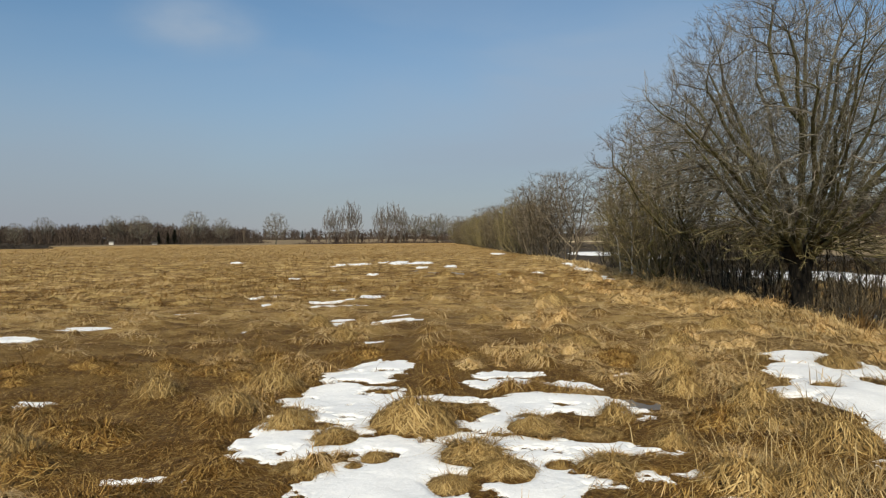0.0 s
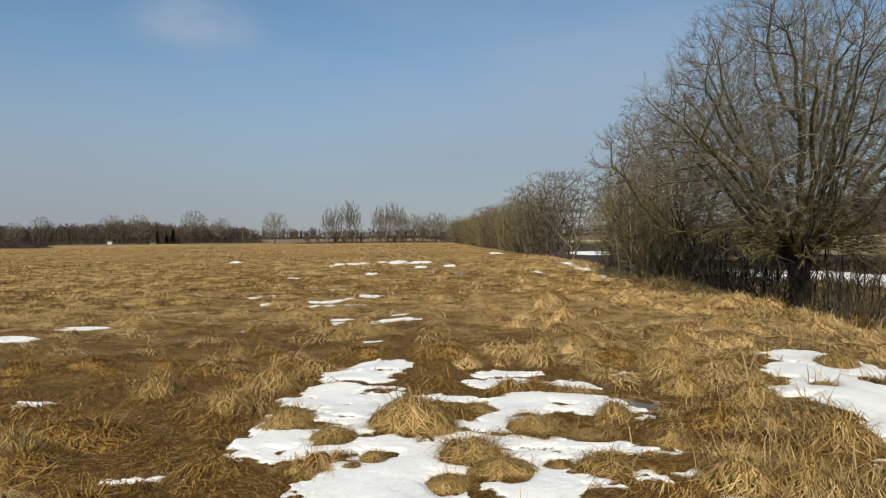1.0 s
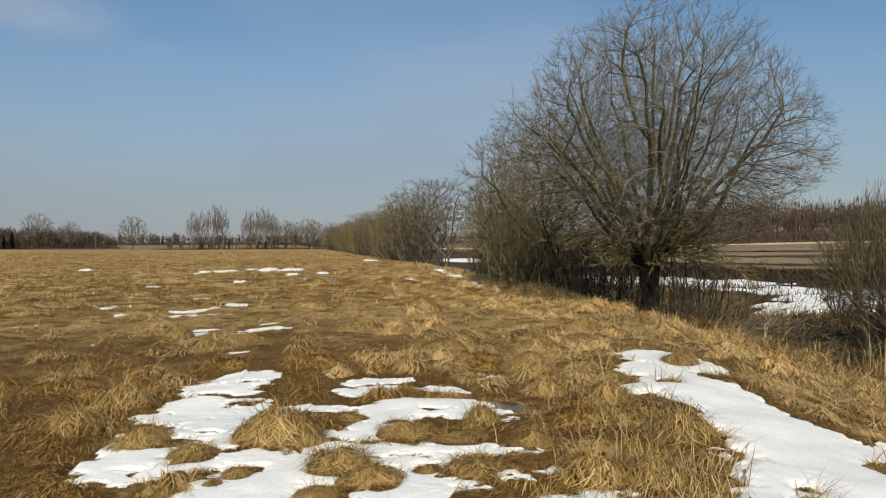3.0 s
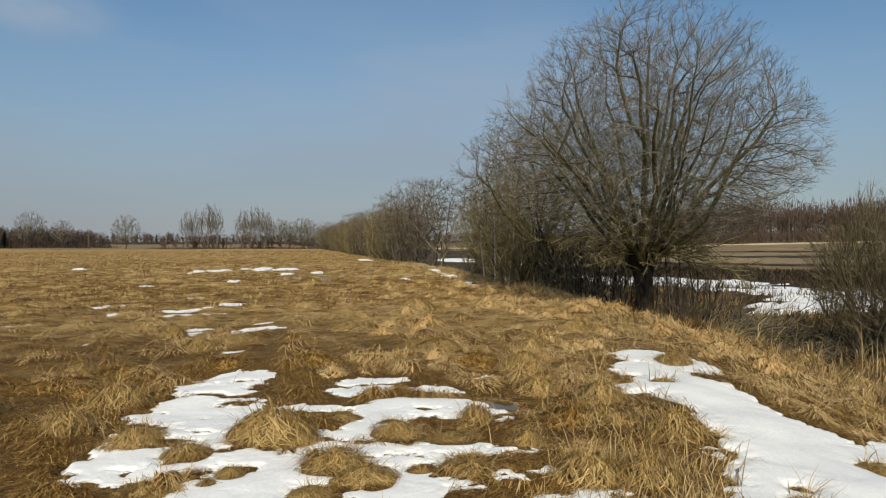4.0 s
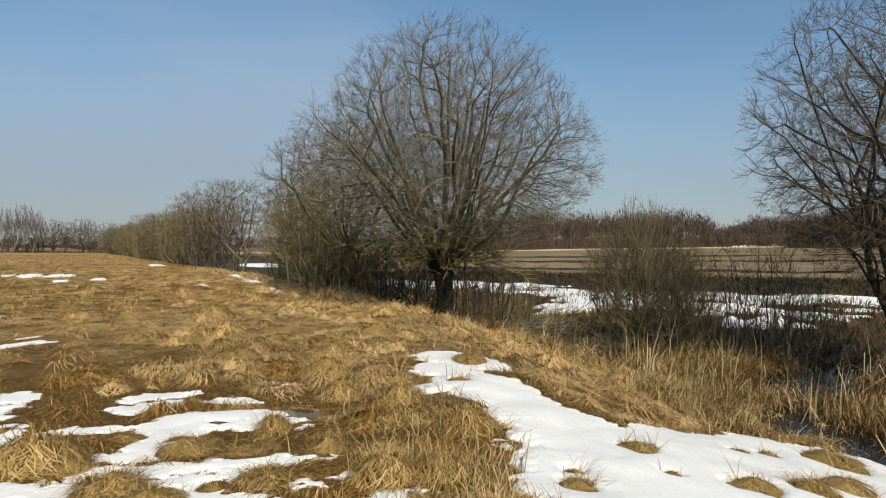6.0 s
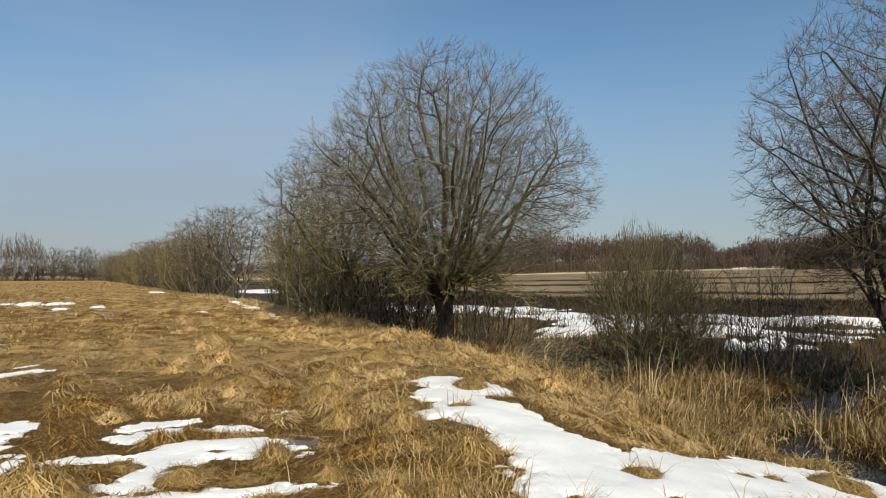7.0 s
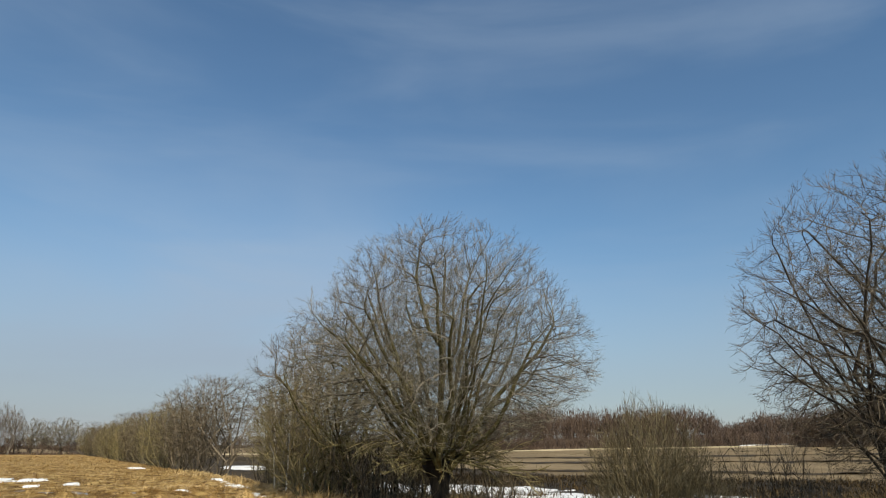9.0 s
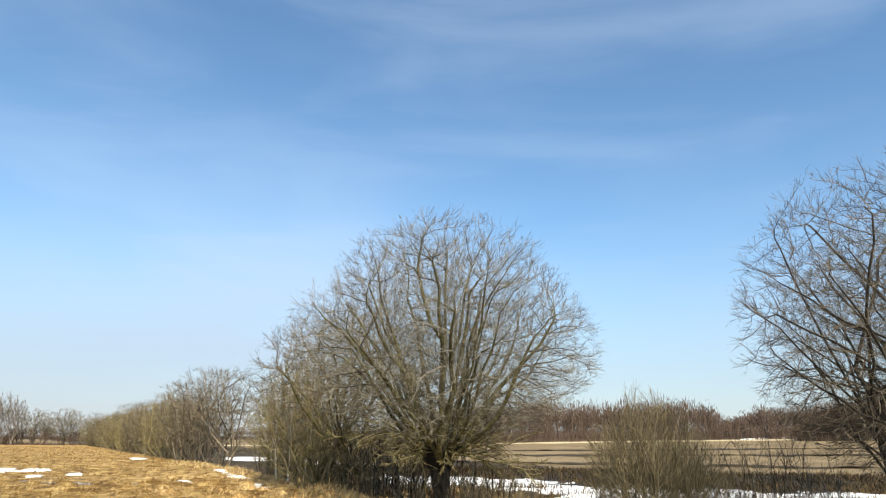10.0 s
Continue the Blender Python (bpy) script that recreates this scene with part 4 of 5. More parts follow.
def field_ditches():
    """Dark overgrown ditches and ploughed strips that cross the fields beyond the flood meadow."""
    r = np.random.default_rng(29)
    ux, uy = math.sin(radians(50)), math.cos(radians(50))
    for far, deep, share, mat, label in ((49.5, 26.0, 0.6, WETSOIL, "dark wet strip of dead sedge across the field"), (73, 5.0, 0.4, MARSH, "narrow dark overgrown field ditch"), (103, 7.0, 0.4, MARSH, "narrow dark overgrown field ditch"),
                                         (126, 6.0, 0.35, MARSH, "narrow dark overgrown field ditch"), (183, 22.0, 0.7, STUBBLE, "pale bleached grass strip before the woodland")):
        t = np.linspace(-(ux * far - 17) / uy, far * 0.9, 260)
        rows = []
        for k in np.linspace(-0.5, 0.5, 5):
            u = far + deep * k * np.clip(share + 1.0 * grain(t, t * 0 + far, 7, 3) * (1 if far < 150 else 0.2) + 0.6 * grain(t, t * 0 + far + k * 9, 2.5, 4) * (1 if far < 150 else 0.1), 0.02, 2) * (1 if mat is not WETSOIL else 0.4 + 0.5 * ease(-22, 4, t)) + (0.02 * deep + 0.8) * grain(t, t * 0 + far, 14, 5)
            x, y = ux * u + uy * t, uy * u - ux * t
            rows.append(np.stack([x, y, land(x, y) + 0.05 + 0.10 * (1 - (2 * k) ** 2) * (1 + grain(x, y, 1.5, 6))], -1))
        v = np.stack(rows)
        idx = np.arange(v.shape[0] * v.shape[1]).reshape(v.shape[:2])
        q = np.stack([idx[:-1, :-1], idx[:-1, 1:], idx[1:, 1:], idx[1:, :-1]], -1).reshape(-1, 4)[:, ::-1]
        tagged(new("field_strip", mesh_of("field_strip", v.reshape(-1, 3), q, mat, True)), label, "field strip", kind="structure")
    n = 22000
    t = r.uniform(-32, 45, n)
    u = 50 + r.normal(0, 4.5, n)
    x, y = ux * u + uy * t, uy * u - ux * t
    v, f = blades(np.stack([x, y, land(x, y) - 0.02], -1), r.uniform(0, 6.28, n), np.abs(r.normal(0.4, 0.3, n)), r.uniform(0.2, 0.6, n), 0.06 * r.uniform(0.5, 1.4, n), r.uniform(0.0, 0.8, n), r)
    return tagged(new("ditch_weeds", mesh_of("ditch_weeds", v, f, WETSOIL)), "dark dead weeds on the wet strip", "weeds", kind="stuff")


field_ditches()


# ---------------------------------------------------------------- bare trees
def tubes(lines, radii, sides):
    """Tapering tubes round polylines: lines (n, p, 3), radii (n, p)."""
    n, p, _ = lines.shape
    axis = unit(lines[:, -1] - lines[:, 0])
    ref = np.where(np.abs(axis[:, 2:3]) > 0.85, np.array([[1.0, 0, 0]]), np.array([[0, 0, 1.0]]))
    a = unit(np.cross(axis, ref))
    b = np.cross(axis, a)
    ang = np.arange(sides) * 2 * math.pi / sides
    ring = a[:, None, :] * np.cos(ang)[None, :, None] + b[:, None, :] * np.sin(ang)[None, :, None]
    v = (lines[:, :, None, :] + ring[:, None, :, :] * radii[:, :, None, None]).reshape(-1, 3)
    base = (np.arange(n) * p * sides)[:, None, None]
    i, j = np.meshgrid(np.arange(p - 1), np.arange(sides), indexing="ij")
    k = lambda s, t: (s * sides + t % sides)[None]
    f = np.stack([base + k(i, j), base + k(i, j + 1), base + k(i + 1, j + 1), base + k(i + 1, j)], -1).reshape(-1, 4)
    return v, f


def grow(start, way, length, points, r, lift=0.15, wander=0.12):
    """Polylines that set off along way and bend upwards by lift (down where it is negative)."""
    n = len(start)
    lines = np.empty((n, points, 3))
    lines[:, 0] = start
    d = way.copy()
    step = (length / (points - 1))[:, None]
    for i in range(1, points):
        d = unit(d + np.array([0, 0, 1.0]) * (lift / (points - 1)) + r.normal(0, wander, (n, 3)))
        lines[:, i] = lines[:, i - 1] + d * step
    return lines


def sprout(lines, length, per, r, first=0.25, last=1.0, angle=(0.35, 0.75), ratio=(0.3, 0.55)):
    """Where branches leave their parents: start, direction, length, fraction along and index of the parent."""
    n, p, _ = lines.shape
    who = np.repeat(np.arange(n), per)
    u = r.uniform(first, last, len(who))
    s = u * (p - 1)
    i = np.minimum(s.astype(int), p - 2)
    w = (s - i)[:, None]
    start = lines[who, i] * (1 - w) + lines[who, i + 1] * w
    along = unit(lines[who, i + 1] - lines[who, i])
    across = unit(np.cross(along, r.normal(0, 1, (len(who), 3))))
    a = r.uniform(*angle, len(who))[:, None]
    return start, along * np.cos(a) + across * np.sin(a), length[who] * r.uniform(*ratio, len(who)) * (1.15 - 0.55 * u), u, who


def taper(r0, r1, n, points):
    t = np.linspace(0, 1, points)[None]
    return np.broadcast_to(np.asarray(r0).reshape(-1, 1), (n, 1)) * (1 - t) + np.broadcast_to(np.asarray(r1).reshape(-1, 1), (n, 1)) * t


def crown_goals(count, shape, r, hollow=0.45, full=2.0):
    """Places spread through a crown, denser towards its outside; full: 2 for a dome, less for a crown that narrows upwards."""
    centre, wide, up, down = np.array(shape[0]), *shape[1:]
    d = unit(r.normal(0, 1, (count, 3)))
    flat = np.hypot(d[:, 0], d[:, 1])
    bound = ((flat / wide) ** full + (np.abs(d[:, 2]) / np.where(d[:, 2] > 0, up, down)) ** full) ** (-1 / full)
    q = r.random(count) ** hollow * (1 + 0.08 * grain(d[:, 0] * 3 + d[:, 2], d[:, 1] * 3 + 9, 0.8, count))
    return centre + d * (bound * q)[:, None]


def colonise(lines, goals, step, kill, r, lift=0.12, keep=0.5):
    """Grows a forking skeleton from first limbs towards all goals. Returns places, parents."""
    pos, par = [], []
    for line in lines:
        last = -1
        for k, p in enumerate(line):
            if k == 0 and pos:
                gap = np.linalg.norm(np.array(pos) - p, axis=1)
                if gap.min() < 1e-6:
                    last = int(gap.argmin())
                    continue
            par.append(last)
            pos.append(p)
            last = len(pos) - 1
    pos, par = np.array(pos), np.array(par)
    way = np.where(par[:, None] >= 0, unit(pos - pos[np.maximum(par, 0)]), np.array([[0, 0, 1.0]]))
    forks = np.zeros(len(pos), int)
    d = np.linalg.norm(goals[:, None] - pos[None], axis=2)
    near, dist = d.argmin(1), d.min(1)
    alive = dist > kill
    for _ in range(140):
        if not alive.any():
            break
        g = np.nonzero(alive)[0]
        pull = np.zeros_like(pos)
        np.add.at(pull, near[g], unit(goals[g] - pos[near[g]]))
        src = np.unique(near[g])
        stuck = forks[src] >= 3
        if stuck.any():
            alive[np.isin(near, src[stuck])] = False
            src = src[~stuck]
            if not len(src):
                continue
        to = unit(unit(pull[src]) + keep * way[src] + np.array([0, 0, lift]) + r.normal(0, 0.14, (len(src), 3)))
        fresh = pos[src] + to * step
        forks[src] += 1
        at = len(pos)
        pos, par, way, forks = np.concatenate([pos, fresh]), np.concatenate([par, src]), np.concatenate([way, to]), np.concatenate([forks, np.zeros(len(src), int)])
        g = np.nonzero(alive)[0]
        d = (goals[g] ** 2).sum(1)[:, None] + (fresh ** 2).sum(1)[None] - 2 * goals[g] @ fresh.T
        b = d.argmin(1)
        m = np.sqrt(np.maximum(d[np.arange(len(g)), b], 0))
        nearer = m < dist[g]
        near[g], dist[g] = np.where(nearer, at + b, near[g]), np.where(nearer, m, dist[g])
        alive &= dist > kill
    return pos, par


def skeleton(pos, par, tip, power):
    """Chains of a skeleton, each from its fork to its end, with their radii."""
    n = len(pos)
    load = np.zeros(n)
    best = np.full(n, -1)
    heavy = np.zeros(n)
    for i in range(n - 1, -1, -1):
        load[i] = max(load[i], tip ** power)
        p = par[i]
        if p >= 0:
            load[p] += load[i]
            if load[i] > heavy[p]:
                heavy[p], best[p] = load[i], i
    rad = load ** (1 / power)
    chains = []
    for i in range(n):
        p = par[i]
        if p >= 0 and best[p] == i:
            continue
        idx = ([p] if p >= 0 else []) + [i]
        while best[idx[-1]] >= 0:
            idx.append(best[idx[-1]])
        w = rad[idx].copy()
        if p >= 0:
            w[0] = min(w[0], w[1] * 1.15)
        if len(idx) > 1:
            chains.append((pos[idx], w))
    return chains


def resampled(line, rad, points):
    s = np.linspace(0, len(line) - 1, points)
    k = np.arange(len(line))
    return np.stack([np.interp(s, k, line[:, c]) for c in range(3)], -1), np.interp(s, k, rad)


def fan(start, shape, polar, share, r, full=2.0, points=14, bow=0.1):
    """Strong limbs from their starts almost straight out to the crown's shell, the outer ones bowed a little upwards."""
    centre, wide, up, down = np.array(shape[0]), *shape[1:]
    n = len(start)
    a = np.arange(n) * 2.39996 + r.normal(0, 0.2, n)
    p = np.sqrt(np.linspace(polar[0] ** 2, polar[1] ** 2, n)) + r.normal(0, 0.05, n)
    d = np.stack([np.sin(a) * np.sin(p), np.cos(a) * np.sin(p), np.cos(p)], -1)
    bound = ((np.hypot(d[:, 0], d[:, 1]) / wide) ** full + (np.abs(d[:, 2]) / np.where(d[:, 2] > 0, up, down)) ** full) ** (-1 / full)
    goal = centre + d * (bound * r.uniform(share * 0.75, share, n))[:, None]
    span = np.linalg.norm(goal - start, axis=1)
    t = np.linspace(0, 1, points)[None, :, None]
    lines = start[:, None] * (1 - t) + goal[:, None] * t
    lines[..., 2] -= (4 * t * (1 - t))[..., 0] * (span * bow * r.uniform(-0.6, 1.2, n))[:, None]
    wander = np.cumsum(r.normal(0, 0.016, (n, points, 3)), axis=1)
    return lines + (wander - wander[:, :1]) * span[:, None, None]


def spread_tree(first, shape, count, step, kill, r, bark, twig_mat, tip=0.0045, power=2.1, limb_from=0.02, twigs=2.0, twig_long=(0.15, 0.45), lift=0.12, far=False, hollow=0.45, limb_name="limb", full=2.0, side=2, up=0.15):
    """A bare tree: limbs as parts, and one spray of all the finer branches, straight young shoots and their twigs."""
    chains = skeleton(*colonise(first, crown_goals(count, shape, r, hollow, full), step, kill, r, lift), tip, power)
    out, groups, starts, ways = [], {}, [], []
    for line, rad in chains:
        if not far and rad[min(1, len(rad) - 1)] > limb_from:
            a, b = resampled(line, rad, max(4, min(16, len(line))))
            v, f = tubes(a[None], b[None], 6)
            out.append((limb_name, mesh_of(limb_name, v, f, bark, True)))
        else:
            size = next((k for k in (3, 5, 8) if len(line) <= k + 1), 12)
            groups.setdefault(size, []).append(resampled(line, rad, size))
        thin = np.nonzero(rad < tip * 3.2)[0]
        thin = thin[thin > 0]
        if len(thin):
            starts.append(line[thin])
            ways.append(unit(line[thin] - line[thin - 1]))
    bits = [tubes(np.stack([a for a, _ in g]), np.stack([b for _, b in g]), 3 if far or size < 5 else 4) for size, g in sorted(groups.items())]
    s, w = np.concatenate(starts), np.concatenate(ways)
    k = r.random((len(s), math.ceil(twigs))) < twigs / math.ceil(twigs)
    s, w = np.repeat(s, k.sum(1), axis=0), np.repeat(w, k.sum(1), axis=0)
    out_way = unit(s - np.array(shape[0]) + np.array([0, 0, 0.8]))
    w = unit(0.9 * w + 0.5 * out_way + np.array([0, 0, up]) + r.normal(0, 0.26, s.shape))
    ln = r.uniform(*twig_long, len(s))
    wide = tip * r.uniform(1.3, 2.3, len(s)) * (1.1 if far else 0.85)
    bits.append(kites(s, w, ln, wide, r))
    for _ in range(side):
        u = r.uniform(0.15, 0.85, len(s))
        bits.append(kites(s + w * (ln * u)[:, None], unit(w + r.normal(0, 0.5, s.shape)), ln * r.uniform(0.3, 0.6, len(s)), wide * 0.75, r))
    at, vs, fs = 0, [], []
    for v, f in bits:
        vs.append(v), fs.extend([q + at for q in (f if isinstance(f, list) else [f])])
        at += len(v)
    return out + [("twig_spray", mesh_of("twig_spray", np.concatenate(vs), fs, twig_mat))]


def kites(start, way, length, width, r):
    """Flat slender slips, widest near the middle, for the finest twigs."""
    side = unit(np.cross(way, r.normal(0, 1, (len(start), 3)))) * (width / 2)[:, None]
    mid = start + way * (length * 0.4)[:, None]
    v = np.stack([start, mid + side, start + way * length[:, None], mid - side], 1).reshape(-1, 3)
    return v, np.arange(len(v)).reshape(-1, 4)


def crown(start, way, length, thick, r, per=(9, 7), lift=(0.25, 0.3, 0.3), angle=(0.3, 0.7), thin=0.004, first=0.3, wander=0.07, last=4):
    """Limbs (their polylines and radii), and the geometry of all that is finer."""
    l0 = grow(start, way, length, 8, r, lift[0], wander)
    t0 = taper(thick, np.maximum(thick * 0.12, thin), len(l0), 8)
    mid = 5 if last > 2 else 4
    s, w, ln, u, who = sprout(l0, length, per[0], r, first, 1.0, angle, (0.2, 0.4))
    l1 = grow(s, w, ln, mid, r, lift[1], 0.15)
    t1 = np.maximum(thick[who] * (1 - 0.85 * u) * 0.5, thin * 1.6)
    bits = [tubes(l1, taper(t1, thin, len(l1), mid), 4 if last > 2 else 3)]
    s, w, l2n, u, who = sprout(l1, ln, per[1], r, 0.1, 1.0, (0.4, 1.0), (0.3, 0.65))
    if last == 2:
        bits.append(kites(s, unit(w + np.array([0, 0, lift[2]])), l2n, thin * r.uniform(1.2, 2.4, len(s)), r))
    else:
        l2 = grow(s, w, l2n, last, r, lift[2], 0.18)
        bits.append(tubes(l2, taper(thin * 1.1, thin * 0.45, len(l2), last), 3))
    at, vs, fs = 0, [], []
    for v, f in bits:
        vs.append(v), fs.append(f + at)
        at += len(v)
    return (l0, t0), (np.concatenate(vs), np.concatenate(fs))


def limb_parts(name, limbs, mat, sides=6):
    """Each limb a mesh of its own."""
    out = []
    for line, rad in zip(*limbs):
        v, f = tubes(line[None], rad[None], sides)
        out.append((name, mesh_of(name, v, f, mat, True)))
    return out


def hemisphere(n, low, high, r):
    """Directions round the compass, evenly spread, low to high radians from upright."""
    a = np.arange(n) * 2.39996 + r.normal(0, 0.14, n)
    p = np.sqrt(np.linspace(low ** 2, high ** 2, n)) + r.normal(0, 0.06, n)
    return np.stack([np.sin(a) * np.sin(p), np.cos(a) * np.sin(p), np.cos(p)], -1), p


def trunk_mesh(height, r0, r1, mat, seed, lean=0.06, gnarl=0.12, head=0.0):
    """A tapering, furrowed trunk with flared roots, and a swollen head where it was once cut."""
    r = np.random.default_rng(seed)
    p, n = 22, 28
    t = np.linspace(0, 1, p)
    rad = r0 * (1 - t) + r1 * t + r0 * 0.55 * np.exp(-t * height / 0.16) + head * np.exp(-((t - 0.9) / 0.14) ** 2)
    a = np.linspace(0, 2 * math.pi, n, endpoint=False)
    tt, aa = np.meshgrid(t, a, indexing="ij")
    bulge = 1 + gnarl * (grain(np.cos(aa) * 2 + seed, np.sin(aa) * 2 + tt * 1.2, 0.8, 1) + 0.5 * grain(np.cos(aa) * 5, np.sin(aa) * 5 + tt * 3, 0.8, seed))
    x = rad[:, None] * np.cos(aa) * bulge + lean * height * tt ** 1.5
    y = rad[:, None] * np.sin(aa) * bulge + 0.05 * np.sin(tt * 4 + seed) * tt
    z = tt * height - 0.25 * (1 - tt)
    v = np.stack([x, y, z], -1).reshape(-1, 3)
    v = np.concatenate([v, [[lean * height, 0, height + r1 * 0.3]]])
    i, j = np.meshgrid(np.arange(p - 1), np.arange(n), indexing="ij")
    q = lambda s, u: s * n + u % n
    quads = np.stack([q(i, j), q(i, j + 1), q(i + 1, j + 1), q(i + 1, j)], -1).reshape(-1, 4)
    cap = np.stack([np.full(n, p * n), q(p - 1, np.arange(n)), q(p - 1, np.arange(n) + 1)], -1)
    return mesh_of("trunk", v, [quads, cap], mat, True)


def tree_of(name, x, y, turn, meshes, label, category, group="", scale=1.0, sink=0.0):
    ob = empty(name, x, y, float(land(x, y)) - sink, turn)
    ob.scale = (scale, scale, scale)
    for part_name, me in meshes:
        piece = child(part_name, me, ob)
        if part_name in FINE:
            tagged(piece, kind="stuff")
    return tagged(ob, label, category, group)


FINE = ("twig_spray", "shoot_spray", "needle_foliage")


def big_willow():
    r = np.random.default_rng(3)
    h = 1.8
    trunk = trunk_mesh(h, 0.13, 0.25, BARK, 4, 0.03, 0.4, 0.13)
    n = 34
    way, _ = hemisphere(n, 0.05, 1.2, r)
    start = np.stack([0.05 + way[:, 0] * 0.2, way[:, 1] * 0.2, h - 0.15 + r.uniform(-0.3, 0.12, n)], -1)
    shape = ((0.0, 0, 3.9), 4.0, 4.05, 2.2)
    first = fan(start, shape, (0.05, 1.6), 0.86, r, 1.55)
    # thin pale shoots that droop round the old head
    m = 40
    a = r.uniform(0, 6.28, m)
    way2 = unit(np.stack([np.sin(a), np.cos(a), r.uniform(-0.05, 0.6, m)], -1))
    shoots, sprays = crown(np.tile([0.05, 0, h - 0.1], (m, 1)) + way2 * 0.2, way2, r.uniform(1.1, 3.0, m), r.uniform(0.011, 0.024, m), r, (9, 5), (-0.17, 0.0, 0.05), (0.3, 0.8), 0.0055, 0.2, 0.14)
    return [("trunk", trunk)] + limb_parts("drooping_shoot", shoots, LIMB, 5) + [("shoot_spray", mesh_of("shoot_spray", sprays[0], sprays[1], OLIVE))] + spread_tree(first, shape, 14000, 0.11, 0.14, r, LIMB, TWIG, 0.0046, 1.98, 0.024, 2.3, (0.15, 0.42), 0.26, hollow=0.55, full=1.6, up=0.45)


def many_stemmed(seed, stems, high, spread, foot, shape, count, bark, twig_mat, step=0.18, kill=0.32, tip=0.005, power=2.1, twigs=1.6, far=False, hollow=0.5, limb_from=0.02, twig_long=(0.15, 0.42), full=2.0, side=2, up=0.15, limbs=0):
    """Several stems from one stool, forking into a domed crown."""
    r = np.random.default_rng(seed)
    way, p = hemisphere(stems, 0.05, spread, r)
    start = np.stack([way[:, 0] * foot, way[:, 1] * foot, np.full(stems, -0.1)], -1)
    first = grow(start, way, high * r.uniform(0.8, 1.15, stems), 9, r, 0.15, 0.1)
    if limbs:
        who, at = r.integers(0, stems, limbs), r.integers(3, 9, limbs)
        first = list(first) + list(fan(first[who, at], shape, (0.1, 2.0), 0.9, r, full))
    return spread_tree(first, shape, count, step, kill, r, bark, twig_mat, tip, power, limb_from, twigs, twig_long, 0.08, far, hollow, "stem", full, side, up)


def bush_meshes(seed, stems, high, spread, twig_mat, stem_mat, per=(8, 6), thin=0.006, thick=(0.015, 0.04), lift=(0.2, 0.3, 0.3), first=0.25, angle=(0.4, 0.9), foot=0.35, last=4):
    """Many stems out of one stool."""
    r = np.random.default_rng(seed)
    way, p = hemisphere(stems, 0.03, spread, r)
    start = np.stack([way[:, 0] * foot * r.uniform(0.2, 1, stems), way[:, 1] * foot * r.uniform(0.2, 1, stems), np.full(stems, -0.1)], -1)
    reach = high * r.uniform(0.72, 1.05, stems) / np.maximum(np.cos(p * 0.55), 0.6) * (1 - 0.2 * (p / max(spread, 0.1)) ** 2)
    limbs, twigs = crown(start, way, reach, r.uniform(*thick, stems), r, per, lift, angle, thin, first, 0.12, last)
    return limb_parts("stem", limbs, stem_mat, 5) + [("twig_spray", mesh_of("twig_spray", twigs[0], twigs[1], twig_mat))]


def tall_tree_meshes(seed, high, thick, limbs_n, spread, bark, twig_mat, per=(9, 7), thin=0.006, low=0.25, lean=0.04, ratio=(0.32, 0.5), lift=0.35):
    """A leading trunk with limbs that leave it one above another."""
    r = np.random.default_rng(seed)
    line = grow(np.array([[0.0, 0, -0.2]]), unit(np.array([[lean, 0, 1.0]])), np.array([high]), 12, r, 0.1, 0.035)
    v, f = tubes(line, taper(np.array([thick]), 0.02, 1, 12), 10)
    trunk = mesh_of("trunk", v, f, bark, True)
    s, w, ln, u, who = sprout(line, np.array([high]), limbs_n, r, low, 0.98, (spread * 0.6, spread), ratio)
    lg, tw = crown(s, w, ln * (1.1 - 0.3 * u), np.maximum(thick * 0.45 * (1 - u), 0.012), r, per, (lift, 0.3, 0.25), (0.3, 0.75), thin, 0.2, 0.08)
    return [("trunk", trunk)] + limb_parts("limb", lg, bark, 5) + [("twig_spray", mesh_of("twig_spray", tw[0], tw[1], twig_mat))]


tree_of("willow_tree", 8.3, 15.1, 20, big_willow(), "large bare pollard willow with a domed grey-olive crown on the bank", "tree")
tree_of("willow_tree", 8.3, 22.5, 80, many_stemmed(61, 9, 1.8, 0.7, 0.45, ((0, 0, 3.6), 3.3, 2.9, 2.8), 5000, LIMB, DARKTWIG, 0.13, 0.19, 0.0056, 2.05, 2.6, limbs=20), "bare grey many-stemmed willow beside the large one", "tree")
tree_of("willow_tree", 8.5, 29.6, 10, many_stemmed(62, 9, 2.4, 0.35, 0.9, ((0, 0, 3.6), 2.2, 2.5, 2.8), 1500, BIRCHBARK, BIRCHTWIG, 0.17, 0.26, 0.007, 2.2, 2.5, twig_long=(0.25, 0.6)), "pale bare tree clump with whitish stems by the ditch", "tree", "", 0.84)
osier = many_stemmed(63, 22, 1.3, 0.75, 0.7, ((0, 0, 2.2), 2.1, 2.3, 2.1), 2600, OSIER, OLIVE, 0.13, 0.2, 0.0055, 2.2, 2.6, limb_from=0.016, twig_long=(0.2, 0.5))
tree_of("osier_bush", 7.4, 22.4, 0, osier, "dense olive-brown osier bush on the bank", "bush", "osier bushes")
tree_of("osier_bush", 7.9, 26.2, 120, osier, "dense olive-brown osier bush on the bank", "bush", "osier bushes", 0.9)
understory = many_stemmed(64, 13, 0.9, 0.75, 0.7, ((0, 0, 1.3), 1.3, 1.4, 1.2), 700, DARKBARK, SCRUB, 0.1, 0.17, 0.0066, 2.2, 1.5, limb_from=0.014, twig_long=(0.12, 0.36))
